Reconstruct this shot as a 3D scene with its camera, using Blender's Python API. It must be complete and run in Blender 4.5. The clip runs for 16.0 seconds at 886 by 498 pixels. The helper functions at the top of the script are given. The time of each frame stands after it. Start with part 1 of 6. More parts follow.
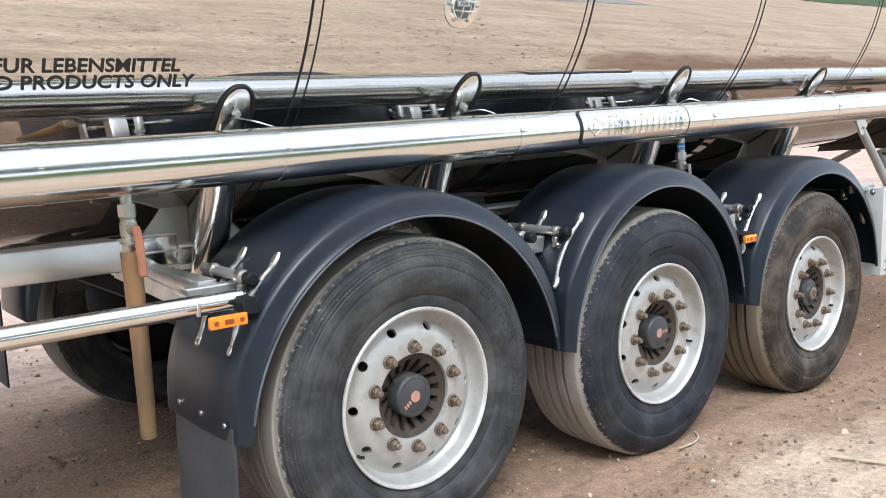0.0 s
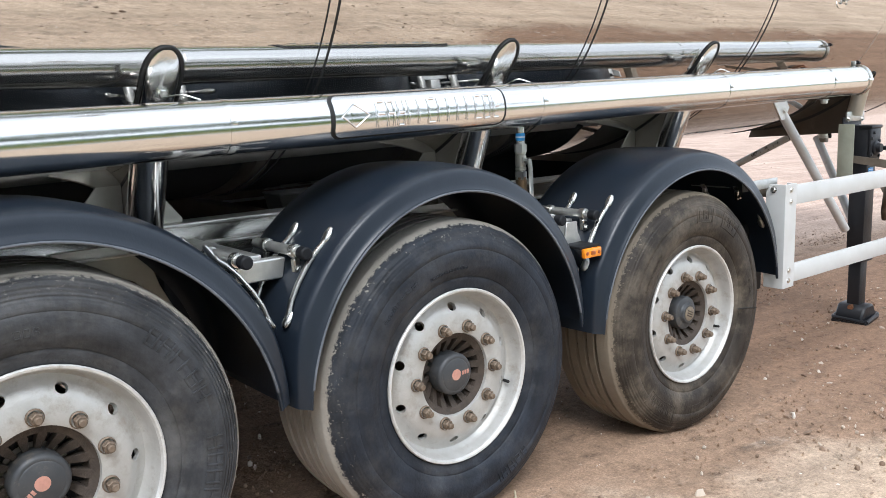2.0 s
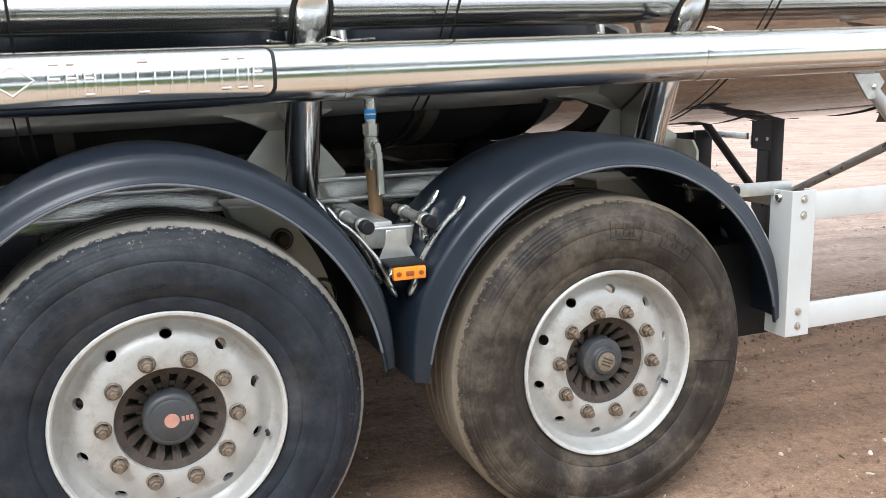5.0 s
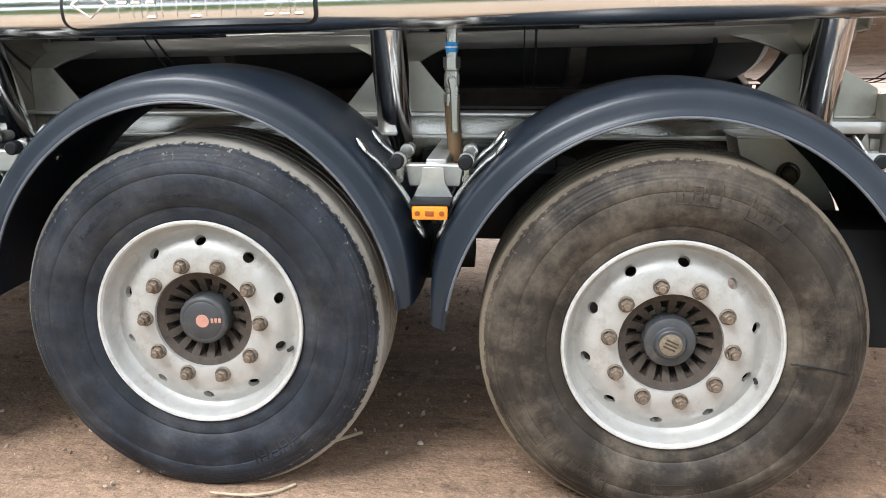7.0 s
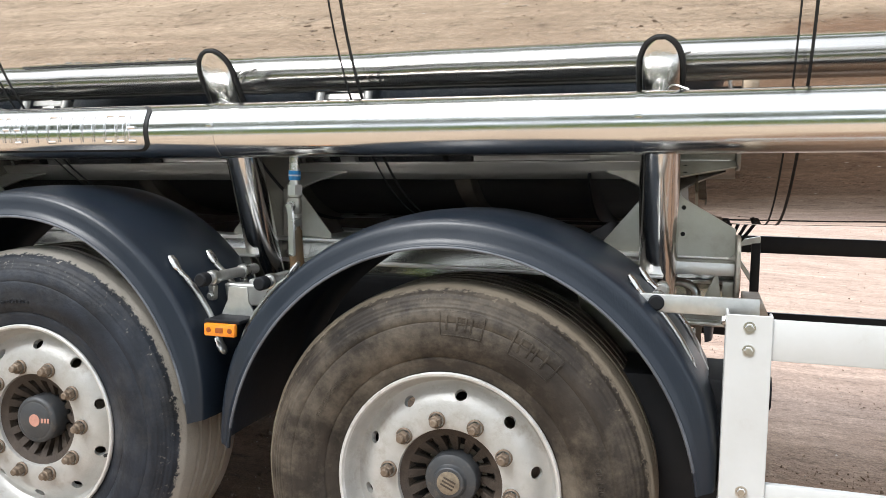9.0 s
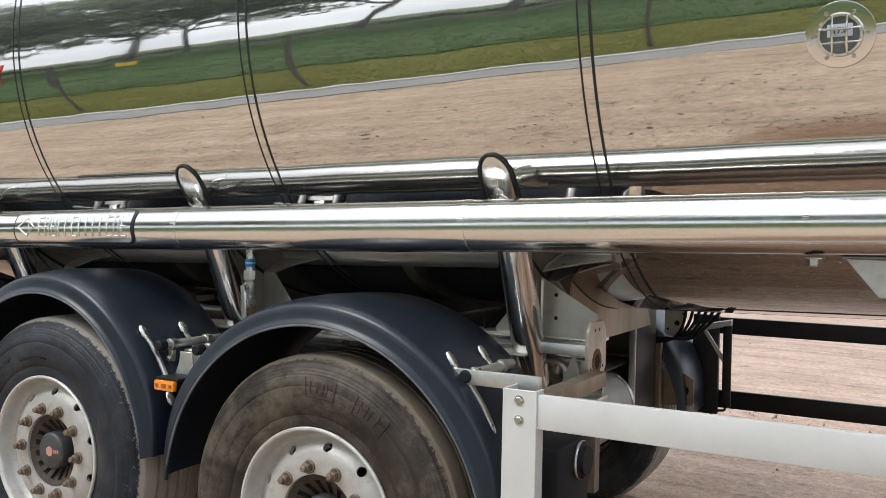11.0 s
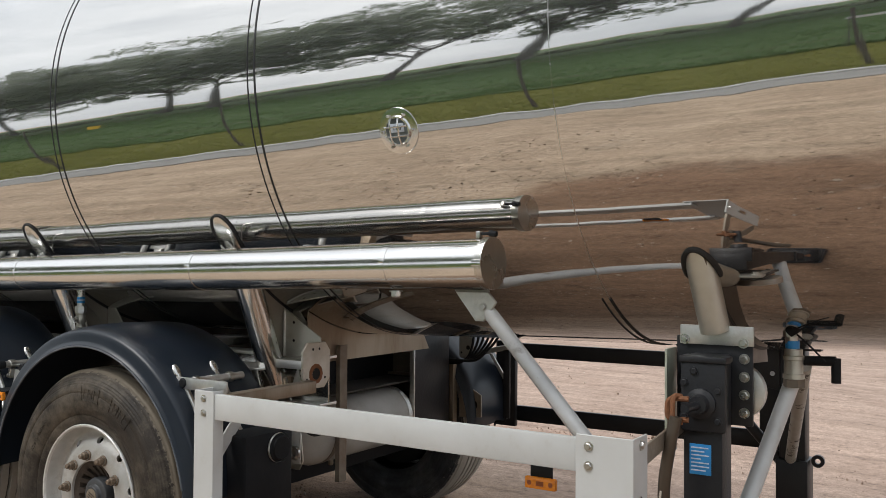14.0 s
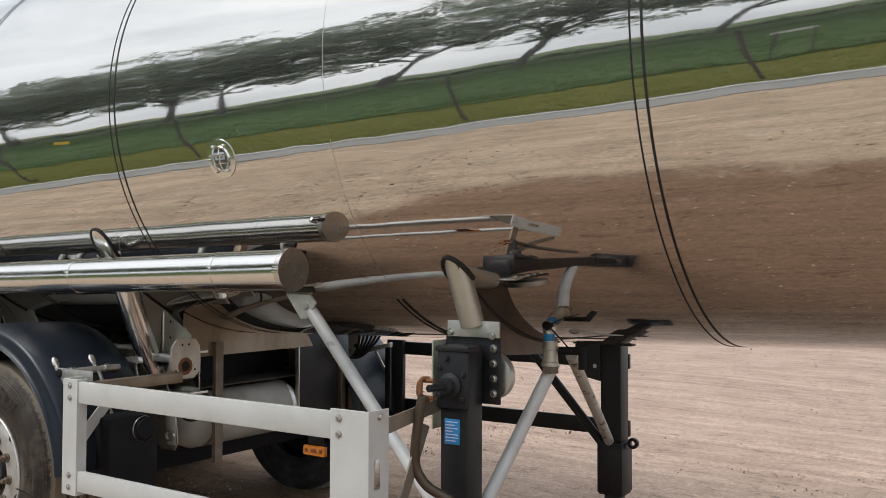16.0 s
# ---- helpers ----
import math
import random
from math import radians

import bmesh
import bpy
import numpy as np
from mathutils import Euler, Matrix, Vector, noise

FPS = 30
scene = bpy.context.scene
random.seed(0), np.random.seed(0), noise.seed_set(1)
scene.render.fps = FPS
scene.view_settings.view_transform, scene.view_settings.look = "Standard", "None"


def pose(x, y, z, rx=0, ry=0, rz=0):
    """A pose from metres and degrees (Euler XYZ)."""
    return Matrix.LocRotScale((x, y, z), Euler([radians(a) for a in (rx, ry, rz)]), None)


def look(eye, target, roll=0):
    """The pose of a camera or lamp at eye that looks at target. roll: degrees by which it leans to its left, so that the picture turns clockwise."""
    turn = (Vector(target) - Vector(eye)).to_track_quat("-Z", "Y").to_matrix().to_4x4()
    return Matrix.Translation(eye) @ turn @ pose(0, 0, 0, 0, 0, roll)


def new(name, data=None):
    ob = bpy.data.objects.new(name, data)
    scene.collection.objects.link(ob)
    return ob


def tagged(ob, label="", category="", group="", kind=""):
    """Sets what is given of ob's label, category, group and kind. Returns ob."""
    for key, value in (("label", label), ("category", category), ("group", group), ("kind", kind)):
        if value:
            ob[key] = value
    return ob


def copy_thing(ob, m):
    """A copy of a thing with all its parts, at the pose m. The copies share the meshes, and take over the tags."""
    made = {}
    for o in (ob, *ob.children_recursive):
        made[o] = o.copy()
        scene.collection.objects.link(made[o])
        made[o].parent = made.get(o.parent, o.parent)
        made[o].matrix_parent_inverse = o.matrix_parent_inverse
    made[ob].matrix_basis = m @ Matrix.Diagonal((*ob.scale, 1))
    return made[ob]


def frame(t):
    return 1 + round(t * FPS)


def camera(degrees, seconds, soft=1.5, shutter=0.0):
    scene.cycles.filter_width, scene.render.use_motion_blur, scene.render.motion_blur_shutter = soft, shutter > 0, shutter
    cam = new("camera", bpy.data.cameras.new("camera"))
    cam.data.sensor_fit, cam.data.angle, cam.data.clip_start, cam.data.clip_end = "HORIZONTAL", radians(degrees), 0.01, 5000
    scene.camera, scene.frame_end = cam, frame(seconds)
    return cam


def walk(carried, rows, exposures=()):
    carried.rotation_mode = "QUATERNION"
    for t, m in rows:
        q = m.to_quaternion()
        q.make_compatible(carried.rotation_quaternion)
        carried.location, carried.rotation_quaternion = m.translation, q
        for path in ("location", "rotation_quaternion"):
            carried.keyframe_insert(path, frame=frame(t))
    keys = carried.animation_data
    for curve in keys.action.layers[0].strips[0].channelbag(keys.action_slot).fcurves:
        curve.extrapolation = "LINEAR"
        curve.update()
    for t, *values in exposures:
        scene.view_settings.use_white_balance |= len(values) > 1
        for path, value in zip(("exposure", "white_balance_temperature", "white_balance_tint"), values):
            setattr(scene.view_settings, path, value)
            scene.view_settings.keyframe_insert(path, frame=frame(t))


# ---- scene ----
cam = camera(54.0, 16.0, 0.45)
PATH = [
    (0, (-1.668, -2.174, 1.409), (-0.4, -0.656, 1.114), -1.9),
    (0.5, (-1.352, -2.19, 1.41), (-0.099, -0.662, 1.099), -2.1),
    (1, (-1.079, -2.181, 1.4), (0.162, -0.647, 1.073), -2.0),
    (1.5, (-0.774, -2.141, 1.407), (0.469, -0.61, 1.072), -2.0),
    (2, (-0.481, -2.17, 1.41), (0.76, -0.641, 1.065), -1.9),
    (2.5, (-0.206, -2.268, 1.412), (1.041, -0.741, 1.073), -1.9),
    (3, (0.057, -2.246, 1.38), (1.307, -0.722, 1.04), -1.7),
    (3.2, (0.19, -2.218, 1.386), (1.436, -0.689, 1.051), -1.6),
    (5.3, (1.334, -2.26, 1.338), (1.989, -0.418, 0.917), -1.4),
    (5.5, (1.427, -2.253, 1.324), (2.066, -0.419, 0.848), -1.2),
    (6, (1.687, -2.324, 1.344), (2.245, -0.486, 0.789), -0.6),
    (6.5, (1.951, -2.372, 1.343), (2.117, -0.463, 0.77), -0.8),
    (7, (2.212, -2.288, 1.294), (2.031, -0.358, 0.802), -0.2),
    (7.5, (2.426, -2.21, 1.301), (2.116, -0.284, 0.857), -0.5),
    (8, (2.697, -2.157, 1.283), (2.322, -0.212, 1.003), -0.3),
    (8.2, (2.794, -2.15, 1.271), (2.415, -0.2, 1.036), 0.0),
    (10.3, (3.959, -2.079, 1.337), (2.992, -0.332, 1.217), 0.9),
    (10.5, (4.053, -2.108, 1.347), (3.077, -0.365, 1.268), 0.9),
    (11, (4.301, -2.197, 1.38), (3.313, -0.458, 1.337), 1.1),
    (11.5, (4.552, -2.204, 1.405), (3.552, -0.472, 1.37), 1.1),
    (12, (4.815, -2.172, 1.409), (3.798, -0.45, 1.4), 1.0),
    (12.5, (5.037, -2.197, 1.409), (4.003, -0.486, 1.427), 0.9),
    (13, (5.278, -2.277, 1.396), (4.223, -0.578, 1.435), 0.7),
    (13.5, (5.506, -2.279, 1.411), (4.435, -0.591, 1.448), 0.4),
    (14, (5.779, -2.277, 1.408), (4.702, -0.592, 1.452), 0.4),
    (14.5, (5.995, -2.309, 1.416), (4.915, -0.627, 1.465), 0.4),
    (15, (6.248, -2.361, 1.403), (5.161, -0.683, 1.455), 0.3),
    (15.5, (6.466, -2.353, 1.408), (5.37, -0.682, 1.472), 0.3),
    (16, (6.738, -2.304, 1.407), (5.633, -0.638, 1.466), 0.2),
]
LEVEL = pose(0, 0, -0.02, 0, -1.375, 0)  # the trailer stands nose up on its legs
walk(cam, [(t, LEVEL @ look(eye, target, roll)) for t, eye, target, roll in PATH],
     [(0, 1.04, 5950, 10), (2, 0.98, 6000, 10), (3.2, 0.97, 6000, 10), (5.3, 1.12, 6100, 10), (7, 1.32, 6150, 10), (7.6, 1.37, 6150, 10), (8.2, 1.17, 6200, 10), (10.3, 0.98, 6400, 10), (11, 0.56, 6350, 10), (12, 0.36, 6400, 10), (13, 0.17, 6500, 10), (14, 0.18, 6500, 10), (16, 0.20, 6500, 10)])

# ---------------------------------------------------------------- light
SUN_ELEV, SUN_TURN = 52.0, 215.0
world = bpy.data.worlds.new("overcast_sky")
scene.world = world
world.use_nodes = True
wn, wl = world.node_tree.nodes, world.node_tree.links
wn.clear()
w_out = wn.new("ShaderNodeOutputWorld")
w_bg = wn.new("ShaderNodeBackground")
w_sky = wn.new("ShaderNodeTexSky")
w_sky.sky_type = "NISHITA"
w_sky.sun_disc = False
w_sky.sun_elevation, w_sky.sun_rotation = radians(SUN_ELEV), radians(SUN_TURN)
w_sky.air_density, w_sky.dust_density, w_sky.ozone_density = 1.0, 3.0, 1.0
w_hsv = wn.new("ShaderNodeHueSaturation")
w_hsv.inputs["Saturation"].default_value = 0.25
w_tc = wn.new("ShaderNodeTexCoord")
w_map = wn.new("ShaderNodeMapping")
w_map.inputs["Scale"].default_value = (1.0, 1.0, 3.2)
w_noise = wn.new("ShaderNodeTexNoise")
w_noise.inputs["Scale"].default_value = 2.1
w_noise.inputs["Detail"].default_value = 7.0
w_noise.inputs["Roughness"].default_value = 0.55
w_ramp = wn.new("ShaderNodeValToRGB")
w_ramp.color_ramp.elements[0].position, w_ramp.color_ramp.elements[0].color = 0.32, (4.3, 4.75, 5.3, 1)
w_ramp.color_ramp.elements[1].position, w_ramp.color_ramp.elements[1].color = 0.68, (7.5, 7.9, 8.3, 1)
w_mix = wn.new("ShaderNodeMix")
w_mix.data_type = "RGBA"
w_mix.inputs[0].default_value = 0.8
wl.new(w_tc.outputs["Generated"], w_map.inputs["Vector"])
wl.new(w_map.outputs["Vector"], w_noise.inputs["Vector"])
wl.new(w_noise.outputs["Fac"], w_ramp.inputs["Fac"])
wl.new(w_sky.outputs["Color"], w_hsv.inputs["Color"])
wl.new(w_hsv.outputs["Color"], w_mix.inputs[6])
wl.new(w_ramp.outputs["Color"], w_mix.inputs[7])
wl.new(w_mix.outputs[2], w_bg.inputs["Color"])
w_bg.inputs["Strength"].default_value = 0.15
wl.new(w_bg.outputs["Background"], w_out.inputs["Surface"])

sun = new("sun", bpy.data.lights.new("sun", "SUN"))
sun.data.energy, sun.data.angle, sun.data.color = 1.5, radians(25), (1.0, 0.98, 0.95)
sun.matrix_world = look((0, 0, 0), (-math.sin(radians(SUN_TURN)) * math.cos(radians(SUN_ELEV)),
                                    -math.cos(radians(SUN_TURN)) * math.cos(radians(SUN_ELEV)), -math.sin(radians(SUN_ELEV))))


# ---------------------------------------------------------------- materials
def material(name, colour, rough=0.5, metal=0.0, second=None, scale=8.0, spread=(0.35, 0.7), bump=0.0, bump_scale=60.0,
             rough_var=0.0, stretch=(1, 1, 1), dirt=None, dirt_scale=3.0, dirt_from=0.55, dirt_to=0.8, coat=0.0, spec=0.5):
    """A node material: two colours by a noise, a layer of dirt by a second noise, fine relief."""
    m = bpy.data.materials.new(name)
    m.use_nodes = True
    n, l = m.node_tree.nodes, m.node_tree.links
    b = n["Principled BSDF"]
    b.inputs["Metallic"].default_value = metal
    b.inputs["Roughness"].default_value = rough
    b.inputs["Specular IOR Level"].default_value = spec
    if coat:
        b.inputs["Coat Weight"].default_value = coat
        b.inputs["Coat Roughness"].default_value = 0.15
    tc = n.new("ShaderNodeTexCoord")
    mp = n.new("ShaderNodeMapping")
    mp.inputs["Scale"].default_value = stretch
    l.new(tc.outputs["Object"], mp.inputs["Vector"])
    nz = n.new("ShaderNodeTexNoise")
    nz.inputs["Scale"].default_value, nz.inputs["Detail"].default_value, nz.inputs["Roughness"].default_value = scale, 6.0, 0.6
    l.new(mp.outputs["Vector"], nz.inputs["Vector"])
    mr = n.new("ShaderNodeMapRange")
    mr.inputs[1].default_value, mr.inputs[2].default_value = spread
    l.new(nz.outputs["Fac"], mr.inputs[0])
    mix = n.new("ShaderNodeMix")
    mix.data_type = "RGBA"
    l.new(mr.outputs[0], mix.inputs[0])
    mix.inputs[6].default_value = (*colour, 1)
    mix.inputs[7].default_value = (*(second or [c * 0.8 for c in colour]), 1)
    out = mix.outputs[2]
    if dirt:
        dz = n.new("ShaderNodeTexNoise")
        dz.inputs["Scale"].default_value, dz.inputs["Detail"].default_value, dz.inputs["Roughness"].default_value = dirt_scale, 9.0, 0.7
        l.new(mp.outputs["Vector"], dz.inputs["Vector"])
        dr = n.new("ShaderNodeMapRange")
        dr.inputs[1].default_value, dr.inputs[2].default_value = dirt_from, dirt_to
        l.new(dz.outputs["Fac"], dr.inputs[0])
        dm = n.new("ShaderNodeMix")
        dm.data_type = "RGBA"
        l.new(dr.outputs[0], dm.inputs[0])
        l.new(out, dm.inputs[6])
        dm.inputs[7].default_value = (*dirt, 1)
        out = dm.outputs[2]
        if metal:
            mm = n.new("ShaderNodeMapRange")
            mm.inputs[3].default_value, mm.inputs[4].default_value = metal, 0.1
            l.new(dr.outputs[0], mm.inputs[0])
            l.new(mm.outputs[0], b.inputs["Metallic"])
    l.new(out, b.inputs["Base Color"])
    if rough_var:
        rr = n.new("ShaderNodeMapRange")
        rr.inputs[3].default_value, rr.inputs[4].default_value = max(0.0, rough - rough_var), min(1.0, rough + rough_var)
        l.new(nz.outputs["Fac"], rr.inputs[0])
        l.new(rr.outputs[0], b.inputs["Roughness"])
    if bump:
        bz = n.new("ShaderNodeTexNoise")
        bz.inputs["Scale"].default_value, bz.inputs["Detail"].default_value = bump_scale, 5.0
        l.new(mp.outputs["Vector"], bz.inputs["Vector"])
        bp = n.new("ShaderNodeBump")
        bp.inputs["Strength"].default_value, bp.inputs["Distance"].default_value = bump, 0.01
        l.new(bz.outputs["Fac"], bp.inputs["Height"])
        l.new(bp.outputs["Normal"], b.inputs["Normal"])
    return m


def mirror_steel(name, colour, rough, wave, fine, haze=0.0):
    """Polished stainless sheet: slow waves of the sheet and the fine grain of polishing."""
    m = bpy.data.materials.new(name)
    m.use_nodes = True
    n, l = m.node_tree.nodes, m.node_tree.links
    b = n["Principled BSDF"]
    b.inputs["Metallic"].default_value = 1.0
    tc = n.new("ShaderNodeTexCoord")
    slow = n.new("ShaderNodeTexNoise")
    slow.inputs["Scale"].default_value, slow.inputs["Detail"].default_value = 2.2, 2.0
    l.new(tc.outputs["Object"], slow.inputs["Vector"])
    mp = n.new("ShaderNodeMapping")
    mp.inputs["Scale"].default_value = (55.0, 2.5, 2.5)
    l.new(tc.outputs["Object"], mp.inputs["Vector"])
    grain = n.new("ShaderNodeTexNoise")
    grain.inputs["Scale"].default_value, grain.inputs["Detail"].default_value = 1.0, 4.0
    l.new(mp.outputs["Vector"], grain.inputs["Vector"])
    b1, b2 = n.new("ShaderNodeBump"), n.new("ShaderNodeBump")
    b1.inputs["Strength"].default_value, b1.inputs["Distance"].default_value = 1.0, wave
    b2.inputs["Strength"].default_value, b2.inputs["Distance"].default_value = 1.0, fine
    l.new(slow.outputs["Fac"], b1.inputs["Height"])
    l.new(grain.outputs["Fac"], b2.inputs["Height"])
    l.new(b1.outputs["Normal"], b2.inputs["Normal"])
    l.new(b2.outputs["Normal"], b.inputs["Normal"])
    stain = n.new("ShaderNodeTexNoise")
    stain.inputs["Scale"].default_value, stain.inputs["Detail"].default_value, stain.inputs["Roughness"].default_value = 2.4, 8.0, 0.65
    l.new(tc.outputs["Object"], stain.inputs["Vector"])
    r1 = n.new("ShaderNodeMapRange")
    r1.inputs[1].default_value, r1.inputs[2].default_value = 0.35, 0.8
    r1.inputs[3].default_value, r1.inputs[4].default_value = rough, rough * 2.2
    l.new(stain.outputs["Fac"], r1.inputs[0])
    l.new(r1.outputs[0], b.inputs["Roughness"])
    mx = n.new("ShaderNodeMix")
    mx.data_type = "RGBA"
    l.new(stain.outputs["Fac"], mx.inputs[0])
    mx.inputs[6].default_value = (*colour, 1)
    mx.inputs[7].default_value = (*[c * 0.93 for c in colour], 1)
    l.new(mx.outputs[2], b.inputs["Base Color"])
    if haze:                               # a veil of polishing haze and road film over the mirror
        veil, mix = n.new("ShaderNodeBsdfGlossy"), n.new("ShaderNodeMixShader")
        veil.inputs["Color"].default_value, veil.inputs["Roughness"].default_value = (0.62, 0.64, 0.66, 1), 0.45
        mix.inputs[0].default_value = haze
        l.new(b.outputs[0], mix.inputs[1])
        l.new(veil.outputs[0], mix.inputs[2])
        l.new(mix.outputs[0], n["Material Output"].inputs["Surface"])
    return m


def rubber(name, side, dust, dust_amount, ridge, film):
    """Tyre rubber: dark sidewall with rings of wear, dust on tread and shoulder by the radius."""
    m = material(name, side, 0.58, 0.0, [c * 2.4 for c in side], 11.0, (0.3, 0.75), 0.2, 90.0, 0.1, spec=0.28)
    n, l = m.node_tree.nodes, m.node_tree.links
    b = n["Principled BSDF"]
    old = b.inputs["Base Color"].links[0].from_socket
    tc = n.new("ShaderNodeTexCoord")
    sp = n.new("ShaderNodeSeparateXYZ")
    l.new(tc.outputs["Object"], sp.inputs[0])
    cb = n.new("ShaderNodeCombineXYZ")
    l.new(sp.outputs[0], cb.inputs[0])
    l.new(sp.outputs[2], cb.inputs[2])
    ln = n.new("ShaderNodeVectorMath")
    ln.operation = "LENGTH"
    l.new(cb.outputs[0], ln.inputs[0])
    nz = n.new("ShaderNodeTexNoise")
    nz.inputs["Scale"].default_value, nz.inputs["Detail"].default_value, nz.inputs["Roughness"].default_value = 58.0, 8.0, 0.72
    l.new(tc.outputs["Object"], nz.inputs["Vector"])
    ad = n.new("ShaderNodeMath")
    ad.operation = "MULTIPLY_ADD"
    l.new(nz.outputs["Fac"], ad.inputs[0])
    ad.inputs[1].default_value = 0.030
    l.new(ln.outputs["Value"], ad.inputs[2])
    mr = n.new("ShaderNodeMapRange")
    mr.inputs[1].default_value, mr.inputs[2].default_value = 0.522, 0.5255
    mr.inputs[4].default_value = dust_amount
    l.new(ad.outputs[0], mr.inputs[0])
    # a film of dust on the sidewall, in patches
    n2 = n.new("ShaderNodeTexNoise")
    n2.inputs["Scale"].default_value, n2.inputs["Detail"].default_value, n2.inputs["Roughness"].default_value = 5.0, 9.0, 0.72
    l.new(tc.outputs["Object"], n2.inputs["Vector"])
    m2 = n.new("ShaderNodeMapRange")
    m2.inputs[1].default_value, m2.inputs[2].default_value = 0.46, 0.72
    m2.inputs[4].default_value = film
    l.new(n2.outputs["Fac"], m2.inputs[0])
    # pale scuffs and scratches, where the wall has rubbed along kerbs
    n3 = n.new("ShaderNodeTexNoise")
    n3.inputs["Scale"].default_value, n3.inputs["Detail"].default_value, n3.inputs["Roughness"].default_value = 55.0, 6.0, 0.7
    l.new(tc.outputs["Object"], n3.inputs["Vector"])
    m3 = n.new("ShaderNodeMapRange")
    m3.inputs[1].default_value, m3.inputs[2].default_value, m3.inputs[4].default_value = 0.605, 0.66, 0.85 * dust_amount
    l.new(n3.outputs["Fac"], m3.inputs[0])
    m4 = n.new("ShaderNodeMapRange")
    m4.inputs[1].default_value, m4.inputs[2].default_value = 0.474, 0.517
    l.new(ad.outputs[0], m4.inputs[0])
    sc = n.new("ShaderNodeMath")
    sc.operation = "MULTIPLY"
    l.new(m3.outputs[0], sc.inputs[0])
    l.new(m4.outputs[0], sc.inputs[1])
    mx0 = n.new("ShaderNodeMath")
    mx0.operation = "MAXIMUM"
    l.new(mr.outputs[0], mx0.inputs[0])
    l.new(m2.outputs[0], mx0.inputs[1])
    mxm = n.new("ShaderNodeMath")
    mxm.operation = "MAXIMUM"
    l.new(mx0.outputs[0], mxm.inputs[0])
    l.new(sc.outputs[0], mxm.inputs[1])
    # rings of wear and smears that run round the wheel
    ang = n.new("ShaderNodeMath")
    ang.operation = "ARCTAN2"
    l.new(sp.outputs[2], ang.inputs[0])
    l.new(sp.outputs[0], ang.inputs[1])
    pol = n.new("ShaderNodeCombineXYZ")
    l.new(ln.outputs["Value"], pol.inputs[0])
    l.new(ang.outputs[0], pol.inputs[1])
    pm = n.new("ShaderNodeMapping")
    pm.inputs["Scale"].default_value = (20.0, 2.0, 1.0)
    l.new(pol.outputs[0], pm.inputs["Vector"])
    pn = n.new("ShaderNodeTexNoise")
    pn.inputs["Scale"].default_value, pn.inputs["Detail"].default_value, pn.inputs["Roughness"].default_value = 1.3, 7.0, 0.62
    l.new(pm.outputs["Vector"], pn.inputs["Vector"])
    pr = n.new("ShaderNodeMapRange")
    pr.inputs[1].default_value, pr.inputs[2].default_value = 0.3, 0.7
    pr.inputs[3].default_value, pr.inputs[4].default_value = 0.6, 1.5
    l.new(pn.outputs["Fac"], pr.inputs[0])
    worn = n.new("ShaderNodeMix")
    worn.data_type, worn.blend_type = "RGBA", "MULTIPLY"
    worn.inputs[0].default_value = 1.0
    l.new(old, worn.inputs[6])
    l.new(pr.outputs[0], worn.inputs[7])
    old = worn.outputs[2]
    dm = n.new("ShaderNodeMix")
    dm.data_type = "RGBA"
    l.new(n2.outputs["Fac"], dm.inputs[0])
    dm.inputs[6].default_value, dm.inputs[7].default_value = (*[c * 0.55 for c in dust], 1), (*[c * 1.35 for c in dust], 1)
    mx = n.new("ShaderNodeMix")
    mx.data_type = "RGBA"
    l.new(mxm.outputs[0], mx.inputs[0])
    l.new(old, mx.inputs[6])
    l.new(dm.outputs[2], mx.inputs[7])
    l.new(mx.outputs[2], b.inputs["Base Color"])
    # fine ridges that run round the outer wall
    rd = n.new("ShaderNodeMath")
    rd.operation = "MULTIPLY"
    l.new(ln.outputs["Value"], rd.inputs[0])
    rd.inputs[1].default_value = 620.0
    sn = n.new("ShaderNodeMath")
    sn.operation = "SINE"
    l.new(rd.outputs[0], sn.inputs[0])
    out = n.new("ShaderNodeMapRange")
    out.inputs[1].default_value, out.inputs[2].default_value = 0.452, 0.47
    l.new(ln.outputs["Value"], out.inputs[0])
    am = n.new("ShaderNodeMath")
    am.operation = "MULTIPLY"
    l.new(sn.outputs[0], am.inputs[0])
    l.new(out.outputs[0], am.inputs[1])
    rb = n.new("ShaderNodeBump")
    rb.inputs["Strength"].default_value, rb.inputs["Distance"].default_value = ridge, 0.002
    l.new(am.outputs[0], rb.inputs["Height"])
    l.new(b.inputs["Normal"].links[0].from_socket, rb.inputs["Normal"])
    l.new(rb.outputs["Normal"], b.inputs["Normal"])
    return m


TANK = mirror_steel("polished_tank_steel", (0.68, 0.665, 0.64), 0.022, 0.0033, 0.00002, 0.055)
CHROME = mirror_steel("polished_tube_steel", (0.80, 0.79, 0.77), 0.12, 0.0008, 0.00006)
STEEL = material("satin_stainless_steel", (0.62, 0.61, 0.58), 0.28, 1.0, (0.5, 0.49, 0.46), 6.0, bump=0.05, bump_scale=140, rough_var=0.12, dirt=(0.20, 0.15, 0.10), dirt_scale=2.5, dirt_from=0.6, dirt_to=0.9)
GALV = material("galvanised_steel", (0.66, 0.655, 0.63), 0.36, 0.85, (0.52, 0.52, 0.50), 22.0, bump=0.08, rough_var=0.15, dirt=(0.24, 0.18, 0.12), dirt_scale=4.0, dirt_from=0.58, dirt_to=0.85)
